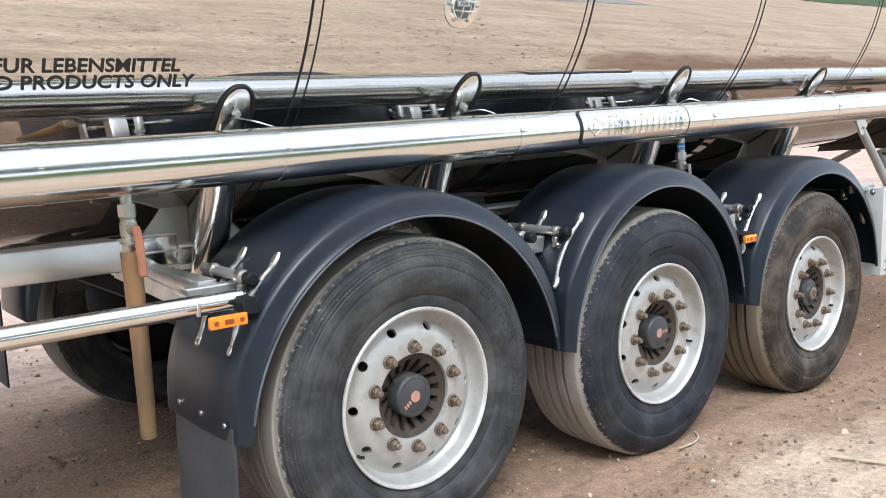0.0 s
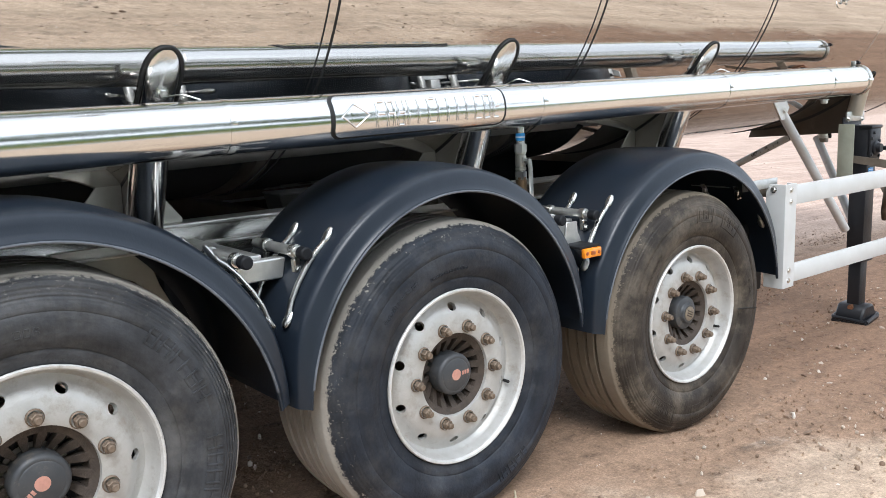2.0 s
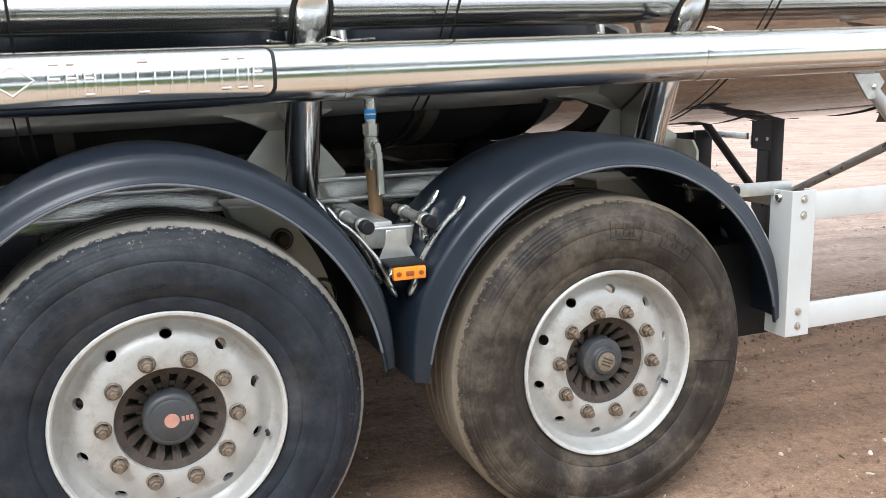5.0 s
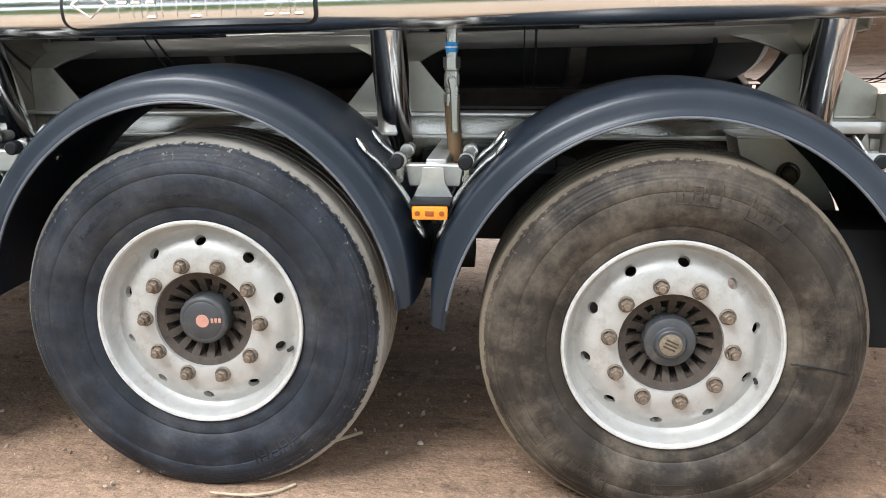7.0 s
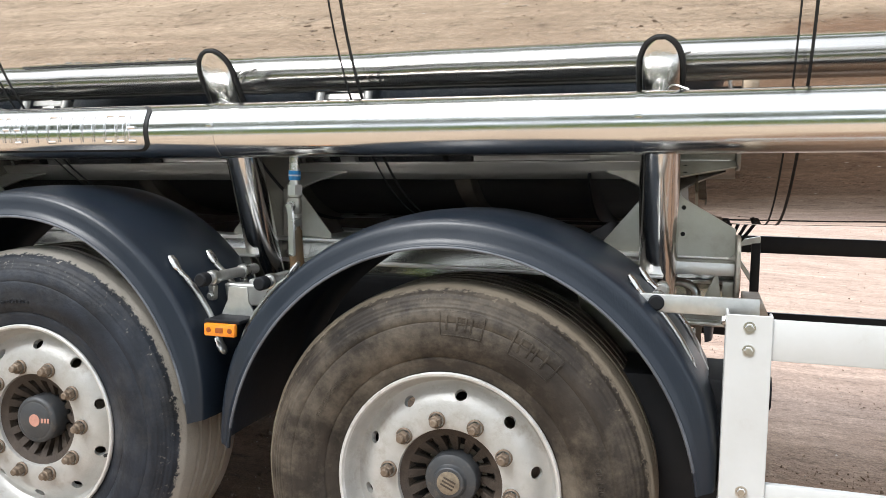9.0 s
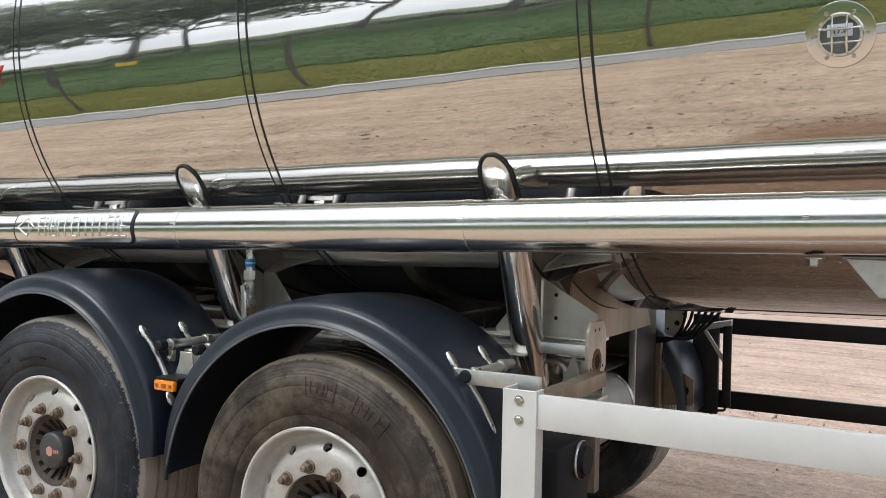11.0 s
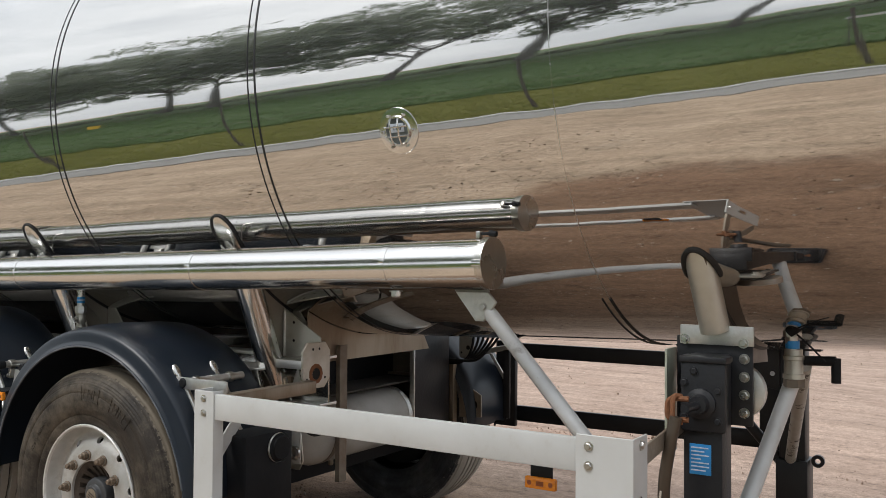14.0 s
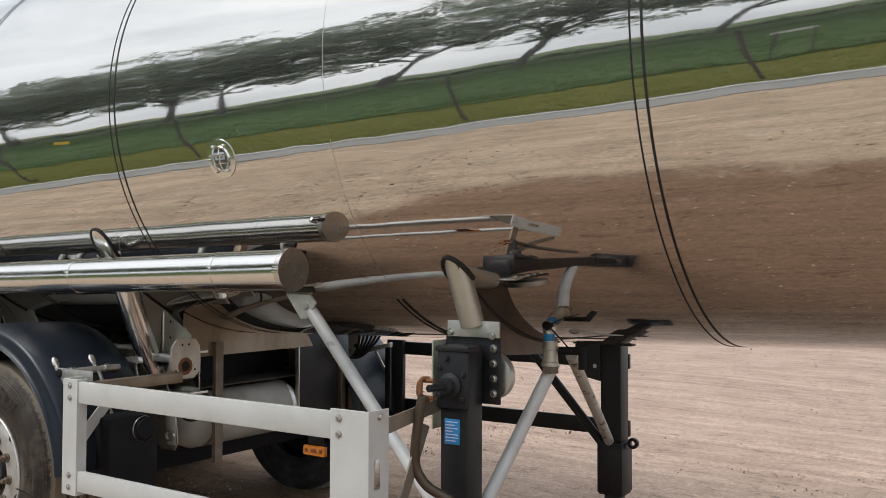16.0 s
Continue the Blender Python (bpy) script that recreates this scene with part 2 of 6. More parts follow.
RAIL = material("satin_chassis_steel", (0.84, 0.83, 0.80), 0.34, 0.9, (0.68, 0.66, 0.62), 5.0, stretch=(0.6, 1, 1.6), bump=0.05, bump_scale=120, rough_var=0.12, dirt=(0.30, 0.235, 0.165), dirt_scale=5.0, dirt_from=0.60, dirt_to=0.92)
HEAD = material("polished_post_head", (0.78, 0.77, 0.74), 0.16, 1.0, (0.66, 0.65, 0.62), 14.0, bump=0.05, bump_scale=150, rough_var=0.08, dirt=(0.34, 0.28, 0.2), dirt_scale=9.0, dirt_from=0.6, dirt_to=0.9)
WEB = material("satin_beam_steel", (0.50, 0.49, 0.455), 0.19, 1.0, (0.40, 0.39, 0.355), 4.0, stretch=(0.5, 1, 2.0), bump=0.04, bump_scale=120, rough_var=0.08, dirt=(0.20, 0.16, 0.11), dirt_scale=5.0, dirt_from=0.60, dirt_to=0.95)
PLATE = material("dull_stainless_plate", (0.58, 0.57, 0.51), 0.42, 0.85, (0.47, 0.455, 0.40), 5.0, bump=0.06, bump_scale=110, rough_var=0.1, dirt=(0.23, 0.17, 0.11), dirt_scale=4.0, dirt_from=0.56, dirt_to=0.9)
WARM = material("warm_stained_web_steel", (0.31, 0.285, 0.245), 0.46, 0.7, (0.25, 0.225, 0.185), 4.0, stretch=(1, 1, 0.5), bump=0.05, bump_scale=110, rough_var=0.1, dirt=(0.17, 0.125, 0.08), dirt_scale=4.0, dirt_from=0.55, dirt_to=0.85)
# for the sheets added to darken the space under the tank
SHADE_BLACK = material("shade_black_sheet", (0.062, 0.058, 0.053), 0.75, 0.0, (0.085, 0.077, 0.068), 4.0, bump=0.05, spec=0.25)
OLIVE = material("greenish_zinc_plate", (0.40, 0.42, 0.34), 0.5, 0.2, (0.32, 0.33, 0.26), 9.0, bump=0.06)
STAINED = material("stained_stainless_plate", (0.36, 0.31, 0.245), 0.45, 0.75, (0.24, 0.185, 0.13), 3.0, stretch=(2, 2, 0.5), bump=0.1, rough_var=0.15, dirt=(0.18, 0.12, 0.08), dirt_scale=6.0, dirt_from=0.55, dirt_to=0.85)
CHIPPED = material("chipped_grey_tube", (0.50, 0.49, 0.46), 0.5, 0.1, (0.42, 0.40, 0.36), 9.0, bump=0.15, dirt=(0.06, 0.045, 0.035), dirt_scale=16.0, dirt_from=0.54, dirt_to=0.60)
BROWNED = material("dark_browned_steel", (0.115, 0.092, 0.072), 0.42, 0.6, (0.085, 0.066, 0.05), 5.0, bump=0.06, rough_var=0.12, dirt=(0.17, 0.125, 0.085), dirt_scale=7.0, dirt_from=0.55, dirt_to=0.85)
OLDSTEEL = material("dirty_steel", (0.26, 0.225, 0.18), 0.55, 0.5, (0.17, 0.14, 0.11), 9.0, bump=0.15, rough_var=0.15, dirt=(0.16, 0.10, 0.06), dirt_scale=5.0, dirt_from=0.5, dirt_to=0.75)
RIM = material("painted_aluminium_rim", (0.49, 0.485, 0.465), 0.44, 0.4, (0.42, 0.41, 0.385), 16.0, bump=0.12, bump_scale=150, rough_var=0.12, dirt=(0.25, 0.205, 0.155), dirt_scale=12.0, dirt_from=0.52, dirt_to=0.80)
RIMEDGE = material("worn_bright_rim_edge", (0.66, 0.655, 0.635), 0.4, 0.4, (0.50, 0.49, 0.465), 22.0, bump=0.15, bump_scale=120, dirt=(0.24, 0.20, 0.155), dirt_scale=16.0, dirt_from=0.60, dirt_to=0.78)
NUT = material("rusty_nut_steel", (0.15, 0.112, 0.08), 0.6, 0.5, (0.22, 0.165, 0.118), 40.0, bump=0.3, bump_scale=200, dirt=(0.28, 0.23, 0.175), dirt_scale=30.0)
HUB = material("dirty_brown_hub_iron", (0.040, 0.030, 0.023), 0.7, 0.2, (0.075, 0.056, 0.042), 25.0, bump=0.3, bump_scale=160)
HUBCAP = material("grey_plastic_hub_cap", (0.035, 0.038, 0.042), 0.5, 0.0, (0.055, 0.055, 0.055), 15.0, bump=0.1, dirt=(0.16, 0.13, 0.1), dirt_scale=20.0)
# black that gives bores, cracks and the hub's depth their shade as colour
HOLE = material("hollow_shade", (0.012, 0.011, 0.010), 0.9, 0.0)
PINK = material("faded_red_sticker", (0.50, 0.25, 0.19), 0.6, 0.0, (0.40, 0.2, 0.15), 60.0)
BADGE = material("worn_brass_badge", (0.30, 0.25, 0.18), 0.5, 0.5, (0.16, 0.13, 0.1), 60.0)
RUBBER_A = rubber("tyre_rubber_scuffed", (0.0205, 0.0215, 0.0235), (0.36, 0.33, 0.285), 0.9, 0.7, 0.16)
RUBBER_B = rubber("tyre_rubber_dark", (0.0085, 0.0105, 0.0145), (0.36, 0.33, 0.285), 0.9, 0.15, 0.10)
RUBBER_C = rubber("tyre_rubber_brownish", (0.017, 0.0135, 0.0105), (0.24, 0.20, 0.15), 0.85, 0.3, 0.50)
GUARD = material("blue_black_mudguard_plastic", (0.009, 0.0135, 0.021), 0.33, 0.0, (0.013, 0.018, 0.026), 7.0, bump=0.05, bump_scale=220, rough_var=0.08, dirt=(0.20, 0.19, 0.17), dirt_scale=26.0, dirt_from=0.70, dirt_to=0.84, stretch=(1, 1, 0.25), spec=0.36)
# paler than the guard: the lip's highlight from the sky as colour
LIP = material("guard_edge_highlight", (0.13, 0.14, 0.155), 0.32, 0.0, (0.045, 0.05, 0.06), 16.0, stretch=(0.4, 1, 0.4), bump=0.05)
FLAP = material("black_rubber_flap", (0.035, 0.037, 0.042), 0.6, 0.0, (0.055, 0.055, 0.058), 5.0, bump=0.1)
BLACK = material("black_painted_steel", (0.012, 0.013, 0.016), 0.42, 0.0, (0.020, 0.020, 0.022), 8.0, spec=0.35, bump=0.12, rough_var=0.12, dirt=(0.10, 0.07, 0.045), dirt_scale=6.0, dirt_from=0.68, dirt_to=0.9)
SEAL = material("black_rubber_seal", (0.012, 0.012, 0.012), 0.6)
WHITE = material("white_painted_aluminium", (0.56, 0.565, 0.555), 0.35, 0.0, (0.50, 0.50, 0.485), 5.0, bump=0.03, rough_var=0.1, dirt=(0.40, 0.36, 0.30), dirt_scale=5.0, dirt_from=0.62, dirt_to=0.95)
GREYTUBE = material("light_grey_painted_tube", (0.66, 0.67, 0.67), 0.4, 0.1, (0.56, 0.565, 0.56), 9.0, bump=0.05, dirt=(0.16, 0.12, 0.09), dirt_scale=8.0, dirt_from=0.62, dirt_to=0.8)
ORANGE = material("orange_marker_lens", (0.85, 0.28, 0.015), 0.22, 0.0, (0.7, 0.2, 0.01), 90.0, coat=0.5)
AMBER = material("dark_orange_reflector", (0.32, 0.08, 0.01), 0.3, 0.0, (0.22, 0.05, 0.01), 90.0)
LEVER = material("faded_red_lever_grip", (0.42, 0.17, 0.10), 0.55, 0.0, (0.35, 0.15, 0.09), 20.0, bump=0.1)
HOSE = material("dusty_drain_hose", (0.24, 0.135, 0.06), 0.5, 0.0, (0.085, 0.08, 0.055), 7.0, (0.38, 0.62), stretch=(1, 1, 0.3), bump=0.1)
BLUE = material("blue_printed_label", (0.02, 0.21, 0.52), 0.4, 0.0, (0.03, 0.25, 0.56), 40.0)
PALE = material("pale_print", (0.6, 0.66, 0.75), 0.5)
LETTER = material("black_lettering", (0.014, 0.014, 0.014), 0.5)
LUG = material("worn_zinc_lug", (0.60, 0.57, 0.51), 0.45, 0.6, (0.48, 0.44, 0.37), 14.0, bump=0.1, rough_var=0.1, dirt=(0.25, 0.18, 0.12), dirt_scale=9.0, dirt_from=0.56, dirt_to=0.8)
RUST = material("rusty_chain", (0.26, 0.11, 0.05), 0.8, 0.3, (0.18, 0.08, 0.04), 40.0, bump=0.3, bump_scale=150)
GLASS = material("gauge_face", (0.10, 0.12, 0.12), 0.15, 0.0, (0.14, 0.16, 0.16), 20.0)
WHITETANK = material("white_air_vessel_paint", (0.45, 0.44, 0.41), 0.4, 0.0, (0.36, 0.35, 0.32), 6.0, dirt=(0.28, 0.22, 0.16), dirt_scale=5.0, dirt_from=0.55, dirt_to=0.85)
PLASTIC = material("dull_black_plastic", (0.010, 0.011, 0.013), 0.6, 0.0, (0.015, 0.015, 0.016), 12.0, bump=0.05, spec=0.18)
SAND = material("sandy_yard_soil", (0.56, 0.43, 0.315), 0.93, 0.0, (0.47, 0.355, 0.255), 1.1, (0.35, 0.68), bump=1.0, bump_scale=48.0, dirt=(0.42, 0.31, 0.225), dirt_scale=0.55, dirt_from=0.5, dirt_to=0.75, spec=0.2)


def soil_with_shade(m):
    """Trodden soil and the trailer's shade, both in the colour of an uneven belt, and a grain of light and dark crumbs.
    """
    n, l = m.node_tree.nodes, m.node_tree.links
    bsdf = n["Principled BSDF"]
    old = bsdf.inputs["Base Color"].links[0].from_socket
    tc = n.new("ShaderNodeTexCoord")
    sp = n.new("ShaderNodeSeparateXYZ")
    l.new(tc.outputs["Object"], sp.inputs[0])
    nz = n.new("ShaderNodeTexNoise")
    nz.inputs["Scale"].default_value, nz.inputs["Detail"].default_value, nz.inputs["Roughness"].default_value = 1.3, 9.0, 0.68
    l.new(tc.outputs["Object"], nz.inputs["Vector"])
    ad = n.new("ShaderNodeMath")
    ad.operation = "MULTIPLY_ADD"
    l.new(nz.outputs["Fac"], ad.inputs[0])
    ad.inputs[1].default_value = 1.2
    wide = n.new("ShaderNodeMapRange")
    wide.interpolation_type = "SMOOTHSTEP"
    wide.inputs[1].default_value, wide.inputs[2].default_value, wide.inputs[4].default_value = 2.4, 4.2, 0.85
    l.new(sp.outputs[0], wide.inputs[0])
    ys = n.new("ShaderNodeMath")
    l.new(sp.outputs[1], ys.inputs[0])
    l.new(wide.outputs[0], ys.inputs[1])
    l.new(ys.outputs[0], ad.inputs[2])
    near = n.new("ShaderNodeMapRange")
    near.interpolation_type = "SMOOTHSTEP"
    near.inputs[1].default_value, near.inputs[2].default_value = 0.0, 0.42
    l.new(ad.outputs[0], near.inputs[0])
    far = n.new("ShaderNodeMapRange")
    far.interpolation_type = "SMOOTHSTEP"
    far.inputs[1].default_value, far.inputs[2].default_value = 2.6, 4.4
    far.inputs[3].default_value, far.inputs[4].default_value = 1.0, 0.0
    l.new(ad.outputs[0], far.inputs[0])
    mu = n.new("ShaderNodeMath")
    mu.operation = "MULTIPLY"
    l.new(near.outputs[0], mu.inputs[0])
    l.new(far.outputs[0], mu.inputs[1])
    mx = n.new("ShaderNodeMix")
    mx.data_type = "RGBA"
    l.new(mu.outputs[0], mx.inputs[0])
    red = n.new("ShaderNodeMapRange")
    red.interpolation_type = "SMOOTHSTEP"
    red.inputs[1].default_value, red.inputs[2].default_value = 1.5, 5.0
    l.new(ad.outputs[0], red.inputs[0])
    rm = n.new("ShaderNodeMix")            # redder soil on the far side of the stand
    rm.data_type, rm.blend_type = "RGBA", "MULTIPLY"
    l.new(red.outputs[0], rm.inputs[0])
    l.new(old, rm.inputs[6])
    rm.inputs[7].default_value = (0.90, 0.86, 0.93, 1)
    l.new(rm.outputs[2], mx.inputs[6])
    bm_ = n.new("ShaderNodeMix")           # the belt, trodden soil with painted shade, is darkest by the landing legs
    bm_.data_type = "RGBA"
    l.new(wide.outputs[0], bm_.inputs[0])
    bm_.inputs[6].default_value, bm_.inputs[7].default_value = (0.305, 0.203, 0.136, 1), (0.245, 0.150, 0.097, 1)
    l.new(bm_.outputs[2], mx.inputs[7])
    cr = n.new("ShaderNodeTexNoise")
    cr.inputs["Scale"].default_value, cr.inputs["Detail"].default_value, cr.inputs["Roughness"].default_value = 22.0, 8.0, 0.75
    l.new(tc.outputs["Object"], cr.inputs["Vector"])
    rg = n.new("ShaderNodeMapRange")
    rg.inputs[1].default_value, rg.inputs[2].default_value = 0.3, 0.72
    rg.inputs[3].default_value, rg.inputs[4].default_value = 0.66, 1.28
    l.new(cr.outputs["Fac"], rg.inputs[0])
    ml = n.new("ShaderNodeMix")
    ml.data_type, ml.blend_type = "RGBA", "MULTIPLY"
    ml.inputs[0].default_value = 1.0
    l.new(mx.outputs[2], ml.inputs[6])
    l.new(rg.outputs[0], ml.inputs[7])
    # drifts of pale gravel, drawn out along the wheel ruts
    st = n.new("ShaderNodeMapping")
    st.inputs["Scale"].default_value = (0.6, 1.0, 1.0)
    l.new(tc.outputs["Object"], st.inputs["Vector"])
    gv = n.new("ShaderNodeTexNoise")
    gv.inputs["Scale"].default_value, gv.inputs["Detail"].default_value, gv.inputs["Roughness"].default_value = 1.7, 10.0, 0.72
    l.new(st.outputs["Vector"], gv.inputs["Vector"])
    gr = n.new("ShaderNodeMapRange")
    gr.inputs[1].default_value, gr.inputs[2].default_value, gr.inputs[4].default_value = 0.62, 0.76, 0.5
    l.new(gv.outputs["Fac"], gr.inputs[0])
    gm = n.new("ShaderNodeMix")
    gm.data_type = "RGBA"
    l.new(gr.outputs[0], gm.inputs[0])
    l.new(ml.outputs[2], gm.inputs[6])
    gm.inputs[7].default_value = (0.60, 0.53, 0.45, 1)
    # long tyre tracks and dark crumbs thrown up beside them
    tm = n.new("ShaderNodeMapping")
    tm.inputs["Scale"].default_value, tm.inputs["Rotation"].default_value = (0.10, 3.2, 1.0), (0, 0, 0.12)
    l.new(tc.outputs["Object"], tm.inputs["Vector"])
    tn = n.new("ShaderNodeTexNoise")
    tn.inputs["Scale"].default_value, tn.inputs["Detail"].default_value, tn.inputs["Roughness"].default_value = 1.6, 8.0, 0.62
    l.new(tm.outputs["Vector"], tn.inputs["Vector"])
    tr = n.new("ShaderNodeMapRange")
    tr.inputs[1].default_value, tr.inputs[2].default_value = 0.33, 0.62
    tr.inputs[3].default_value, tr.inputs[4].default_value = 0.80, 1.10
    l.new(tn.outputs["Fac"], tr.inputs[0])
    cn = n.new("ShaderNodeTexNoise")
    cn.inputs["Scale"].default_value, cn.inputs["Detail"].default_value, cn.inputs["Roughness"].default_value = 7.0, 10.0, 0.8
    l.new(st.outputs["Vector"], cn.inputs["Vector"])
    cm = n.new("ShaderNodeMapRange")
    cm.inputs[1].default_value, cm.inputs[2].default_value = 0.54, 0.63
    cm.inputs[3].default_value, cm.inputs[4].default_value = 1.0, 0.60
    l.new(cn.outputs["Fac"], cm.inputs[0])
    gn = n.new("ShaderNodeTexNoise")       # single grains
    gn.inputs["Scale"].default_value, gn.inputs["Detail"].default_value, gn.inputs["Roughness"].default_value = 110.0, 6.0, 0.8
    l.new(tc.outputs["Object"], gn.inputs["Vector"])
    gg = n.new("ShaderNodeMapRange")
    gg.inputs[1].default_value, gg.inputs[2].default_value = 0.36, 0.64
    gg.inputs[3].default_value, gg.inputs[4].default_value = 0.68, 1.26
    l.new(gn.outputs["Fac"], gg.inputs[0])
    tg = n.new("ShaderNodeMath")
    tg.operation = "MULTIPLY"
    l.new(tr.outputs[0], tg.inputs[0])
    l.new(gg.outputs[0], tg.inputs[1])
    tk = n.new("ShaderNodeMath")
    tk.operation = "MULTIPLY"
    l.new(tg.outputs[0], tk.inputs[0])
    l.new(cm.outputs[0], tk.inputs[1])
    fm = n.new("ShaderNodeMix")
    fm.data_type, fm.blend_type = "RGBA", "MULTIPLY"
    fm.inputs[0].default_value = 1.0
    l.new(gm.outputs[2], fm.inputs[6])
    l.new(tk.outputs[0], fm.inputs[7])
    l.new(fm.outputs[2], bsdf.inputs["Base Color"])


soil_with_shade(SAND)
STONE = material("mixed_pebbles_and_crumbs", (0.40, 0.33, 0.26), 0.9, 0.0, (0.20, 0.145, 0.105), 60.0, spec=0.2)


def vary_stones(m):
    """Every stone its own tone, from dark crumbs of soil to pale chips."""
    n, l = m.node_tree.nodes, m.node_tree.links
    g = n.new("ShaderNodeNewGeometry")
    c = n.new("ShaderNodeValToRGB")
    stops = c.color_ramp.elements
    stops[0].position, stops[0].color = 0.0, (0.17, 0.115, 0.08, 1)
    stops[1].position, stops[1].color = 1.0, (0.66, 0.60, 0.53, 1)
    s = stops.new(0.55)
    s.color = (0.34, 0.25, 0.185, 1)
    s = stops.new(0.82)
    s.color = (0.46, 0.38, 0.30, 1)
    l.new(g.outputs["Random Per Island"], c.inputs["Fac"])
    l.new(c.outputs["Color"], n["Principled BSDF"].inputs["Base Color"])


vary_stones(STONE)
STRAW = material("dry_straw", (0.50, 0.42, 0.29), 0.8, 0.0, (0.38, 0.31, 0.21), 30.0)
ASPHALT = material("grey_asphalt", (0.26, 0.255, 0.245), 0.85, 0.0, (0.31, 0.305, 0.29), 2.0, bump=0.4, bump_scale=60)
LINE = material("worn_white_edge_line", (0.68, 0.67, 0.63), 0.7, 0.0, (0.56, 0.55, 0.51), 8.0)
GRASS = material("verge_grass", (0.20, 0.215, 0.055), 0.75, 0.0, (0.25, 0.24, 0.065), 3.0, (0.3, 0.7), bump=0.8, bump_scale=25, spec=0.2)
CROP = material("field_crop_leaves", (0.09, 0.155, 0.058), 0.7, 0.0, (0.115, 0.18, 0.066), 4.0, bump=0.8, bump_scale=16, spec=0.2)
LEAF = material("tree_leaves", (0.115, 0.138, 0.09), 0.65, 0.0, (0.14, 0.16, 0.115), 1.5, spec=0.25)


def see_through(m, colour, share):
    """Leaves let part of the daylight through."""
    n, l = m.node_tree.nodes, m.node_tree.links
    tr, mx = n.new("ShaderNodeBsdfTranslucent"), n.new("ShaderNodeMixShader")
    tr.inputs["Color"].default_value = (*colour, 1)
    mx.inputs[0].default_value = share
    l.new(n["Principled BSDF"].outputs[0], mx.inputs[1])
    l.new(tr.outputs[0], mx.inputs[2])
    l.new(mx.outputs[0], n["Material Output"].inputs["Surface"])


see_through(LEAF, (0.30, 0.34, 0.25), 0.55)
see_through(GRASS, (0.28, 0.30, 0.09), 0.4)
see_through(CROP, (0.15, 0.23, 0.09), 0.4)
BARK = material("tree_bark", (0.13, 0.125, 0.115), 0.9, 0.0, (0.18, 0.17, 0.155), 6.0, bump=0.8, bump_scale=20)
WOOD = material("weathered_post_wood", (0.07, 0.062, 0.055), 0.85, 0.0, (0.10, 0.09, 0.08), 6.0, stretch=(1, 1, 0.2), bump=0.4)
YELLOW = material("yellow_sign_paint", (0.75, 0.52, 0.03), 0.5)
RED = material("red_lettering_paint", (0.55, 0.05, 0.03), 0.5)


# ---------------------------------------------------------------- mesh tools
def part(name, bm, mat, parent=None, label="", sharp=35.0):
    me = bpy.data.meshes.new(name)
    bmesh.ops.recalc_face_normals(bm, faces=bm.faces)
    bm.to_mesh(me)
    bm.free()
    for p in me.polygons:
        p.use_smooth = True
    me.set_sharp_from_angle(angle=radians(sharp))
    me.materials.append(mat)
    ob = new(name, me)
    settle(ob, parent)
    return tagged(ob, label)


def settle(ob, parent):
    """Hang ob under its parent, no deeper than thing, part, sub-part."""
    m = Matrix.Identity(4)
    while parent and parent.parent and parent.parent.parent:
        m = parent.matrix_basis @ m
        parent = parent.parent
    ob.parent, ob.matrix_basis = parent, m


def again(ob, m, parent=None, mat=None):
    """The same mesh once more, at another pose."""
    o = ob.copy()
    scene.collection.objects.link(o)
    o.parent = parent or ob.parent
    o.matrix_basis = m
    if mat:
        o.material_slots[0].link = "OBJECT"
        o.material_slots[0].material = mat
    return o


def empty(name, label="", category="", group="", parent=None):
    ob = new(name)
    settle(ob, parent)
    ob.empty_display_size = 0.1
    return tagged(ob, label, category, group)


def bevel(bm, width, faces=None, seg=2):
    es = [e for e in bm.edges if len(e.link_faces) == 2 and e.calc_face_angle(0) > 0.6]
    if es and width > 0:
        bmesh.ops.bevel(bm, geom=es, offset=width, segments=seg, profile=0.5, affect="EDGES", clamp_overlap=True)
    return bm


def box(x0, x1, y0, y1, z0, z1, r=0.004, bm=None):
    b = bmesh.new()
    bmesh.ops.create_cube(b, size=1.0, matrix=Matrix.Translation(((x0 + x1) / 2, (y0 + y1) / 2, (z0 + z1) / 2)) @ Matrix.Diagonal((x1 - x0, y1 - y0, z1 - z0, 1)))
    bevel(b, r)
    return merge(bm, b)


def merge(a, b):
    if a is None:
        return b
    tmp = bpy.data.meshes.new("tmp")
    b.to_mesh(tmp)
    b.free()
    a.from_mesh(tmp)
    bpy.data.meshes.remove(tmp)
    return a


def moved(bm, m):
    bmesh.ops.transform(bm, matrix=m, verts=bm.verts)
    return bm


def prism(poly, lo, hi, axis="y", r=0.003):
    """A plate: a polygon given in the two other axes, in their order, drawn out along axis."""
    b = bmesh.new()
    def at(p, q):
        return {"x": (q, p[0], p[1]), "y": (p[0], q, p[1]), "z": (p[0], p[1], q)}[axis]
    lows = [b.verts.new(at(p, lo)) for p in poly]
    highs = [b.verts.new(at(p, hi)) for p in poly]
    b.faces.new(lows)
    b.faces.new(highs[::-1])
    for i in range(len(poly)):
        j = (i + 1) % len(poly)
        b.faces.new((lows[i], highs[i], highs[j], lows[j]))
    bmesh.ops.recalc_face_normals(b, faces=b.faces)
    bevel(b, r, seg=1)
    return b


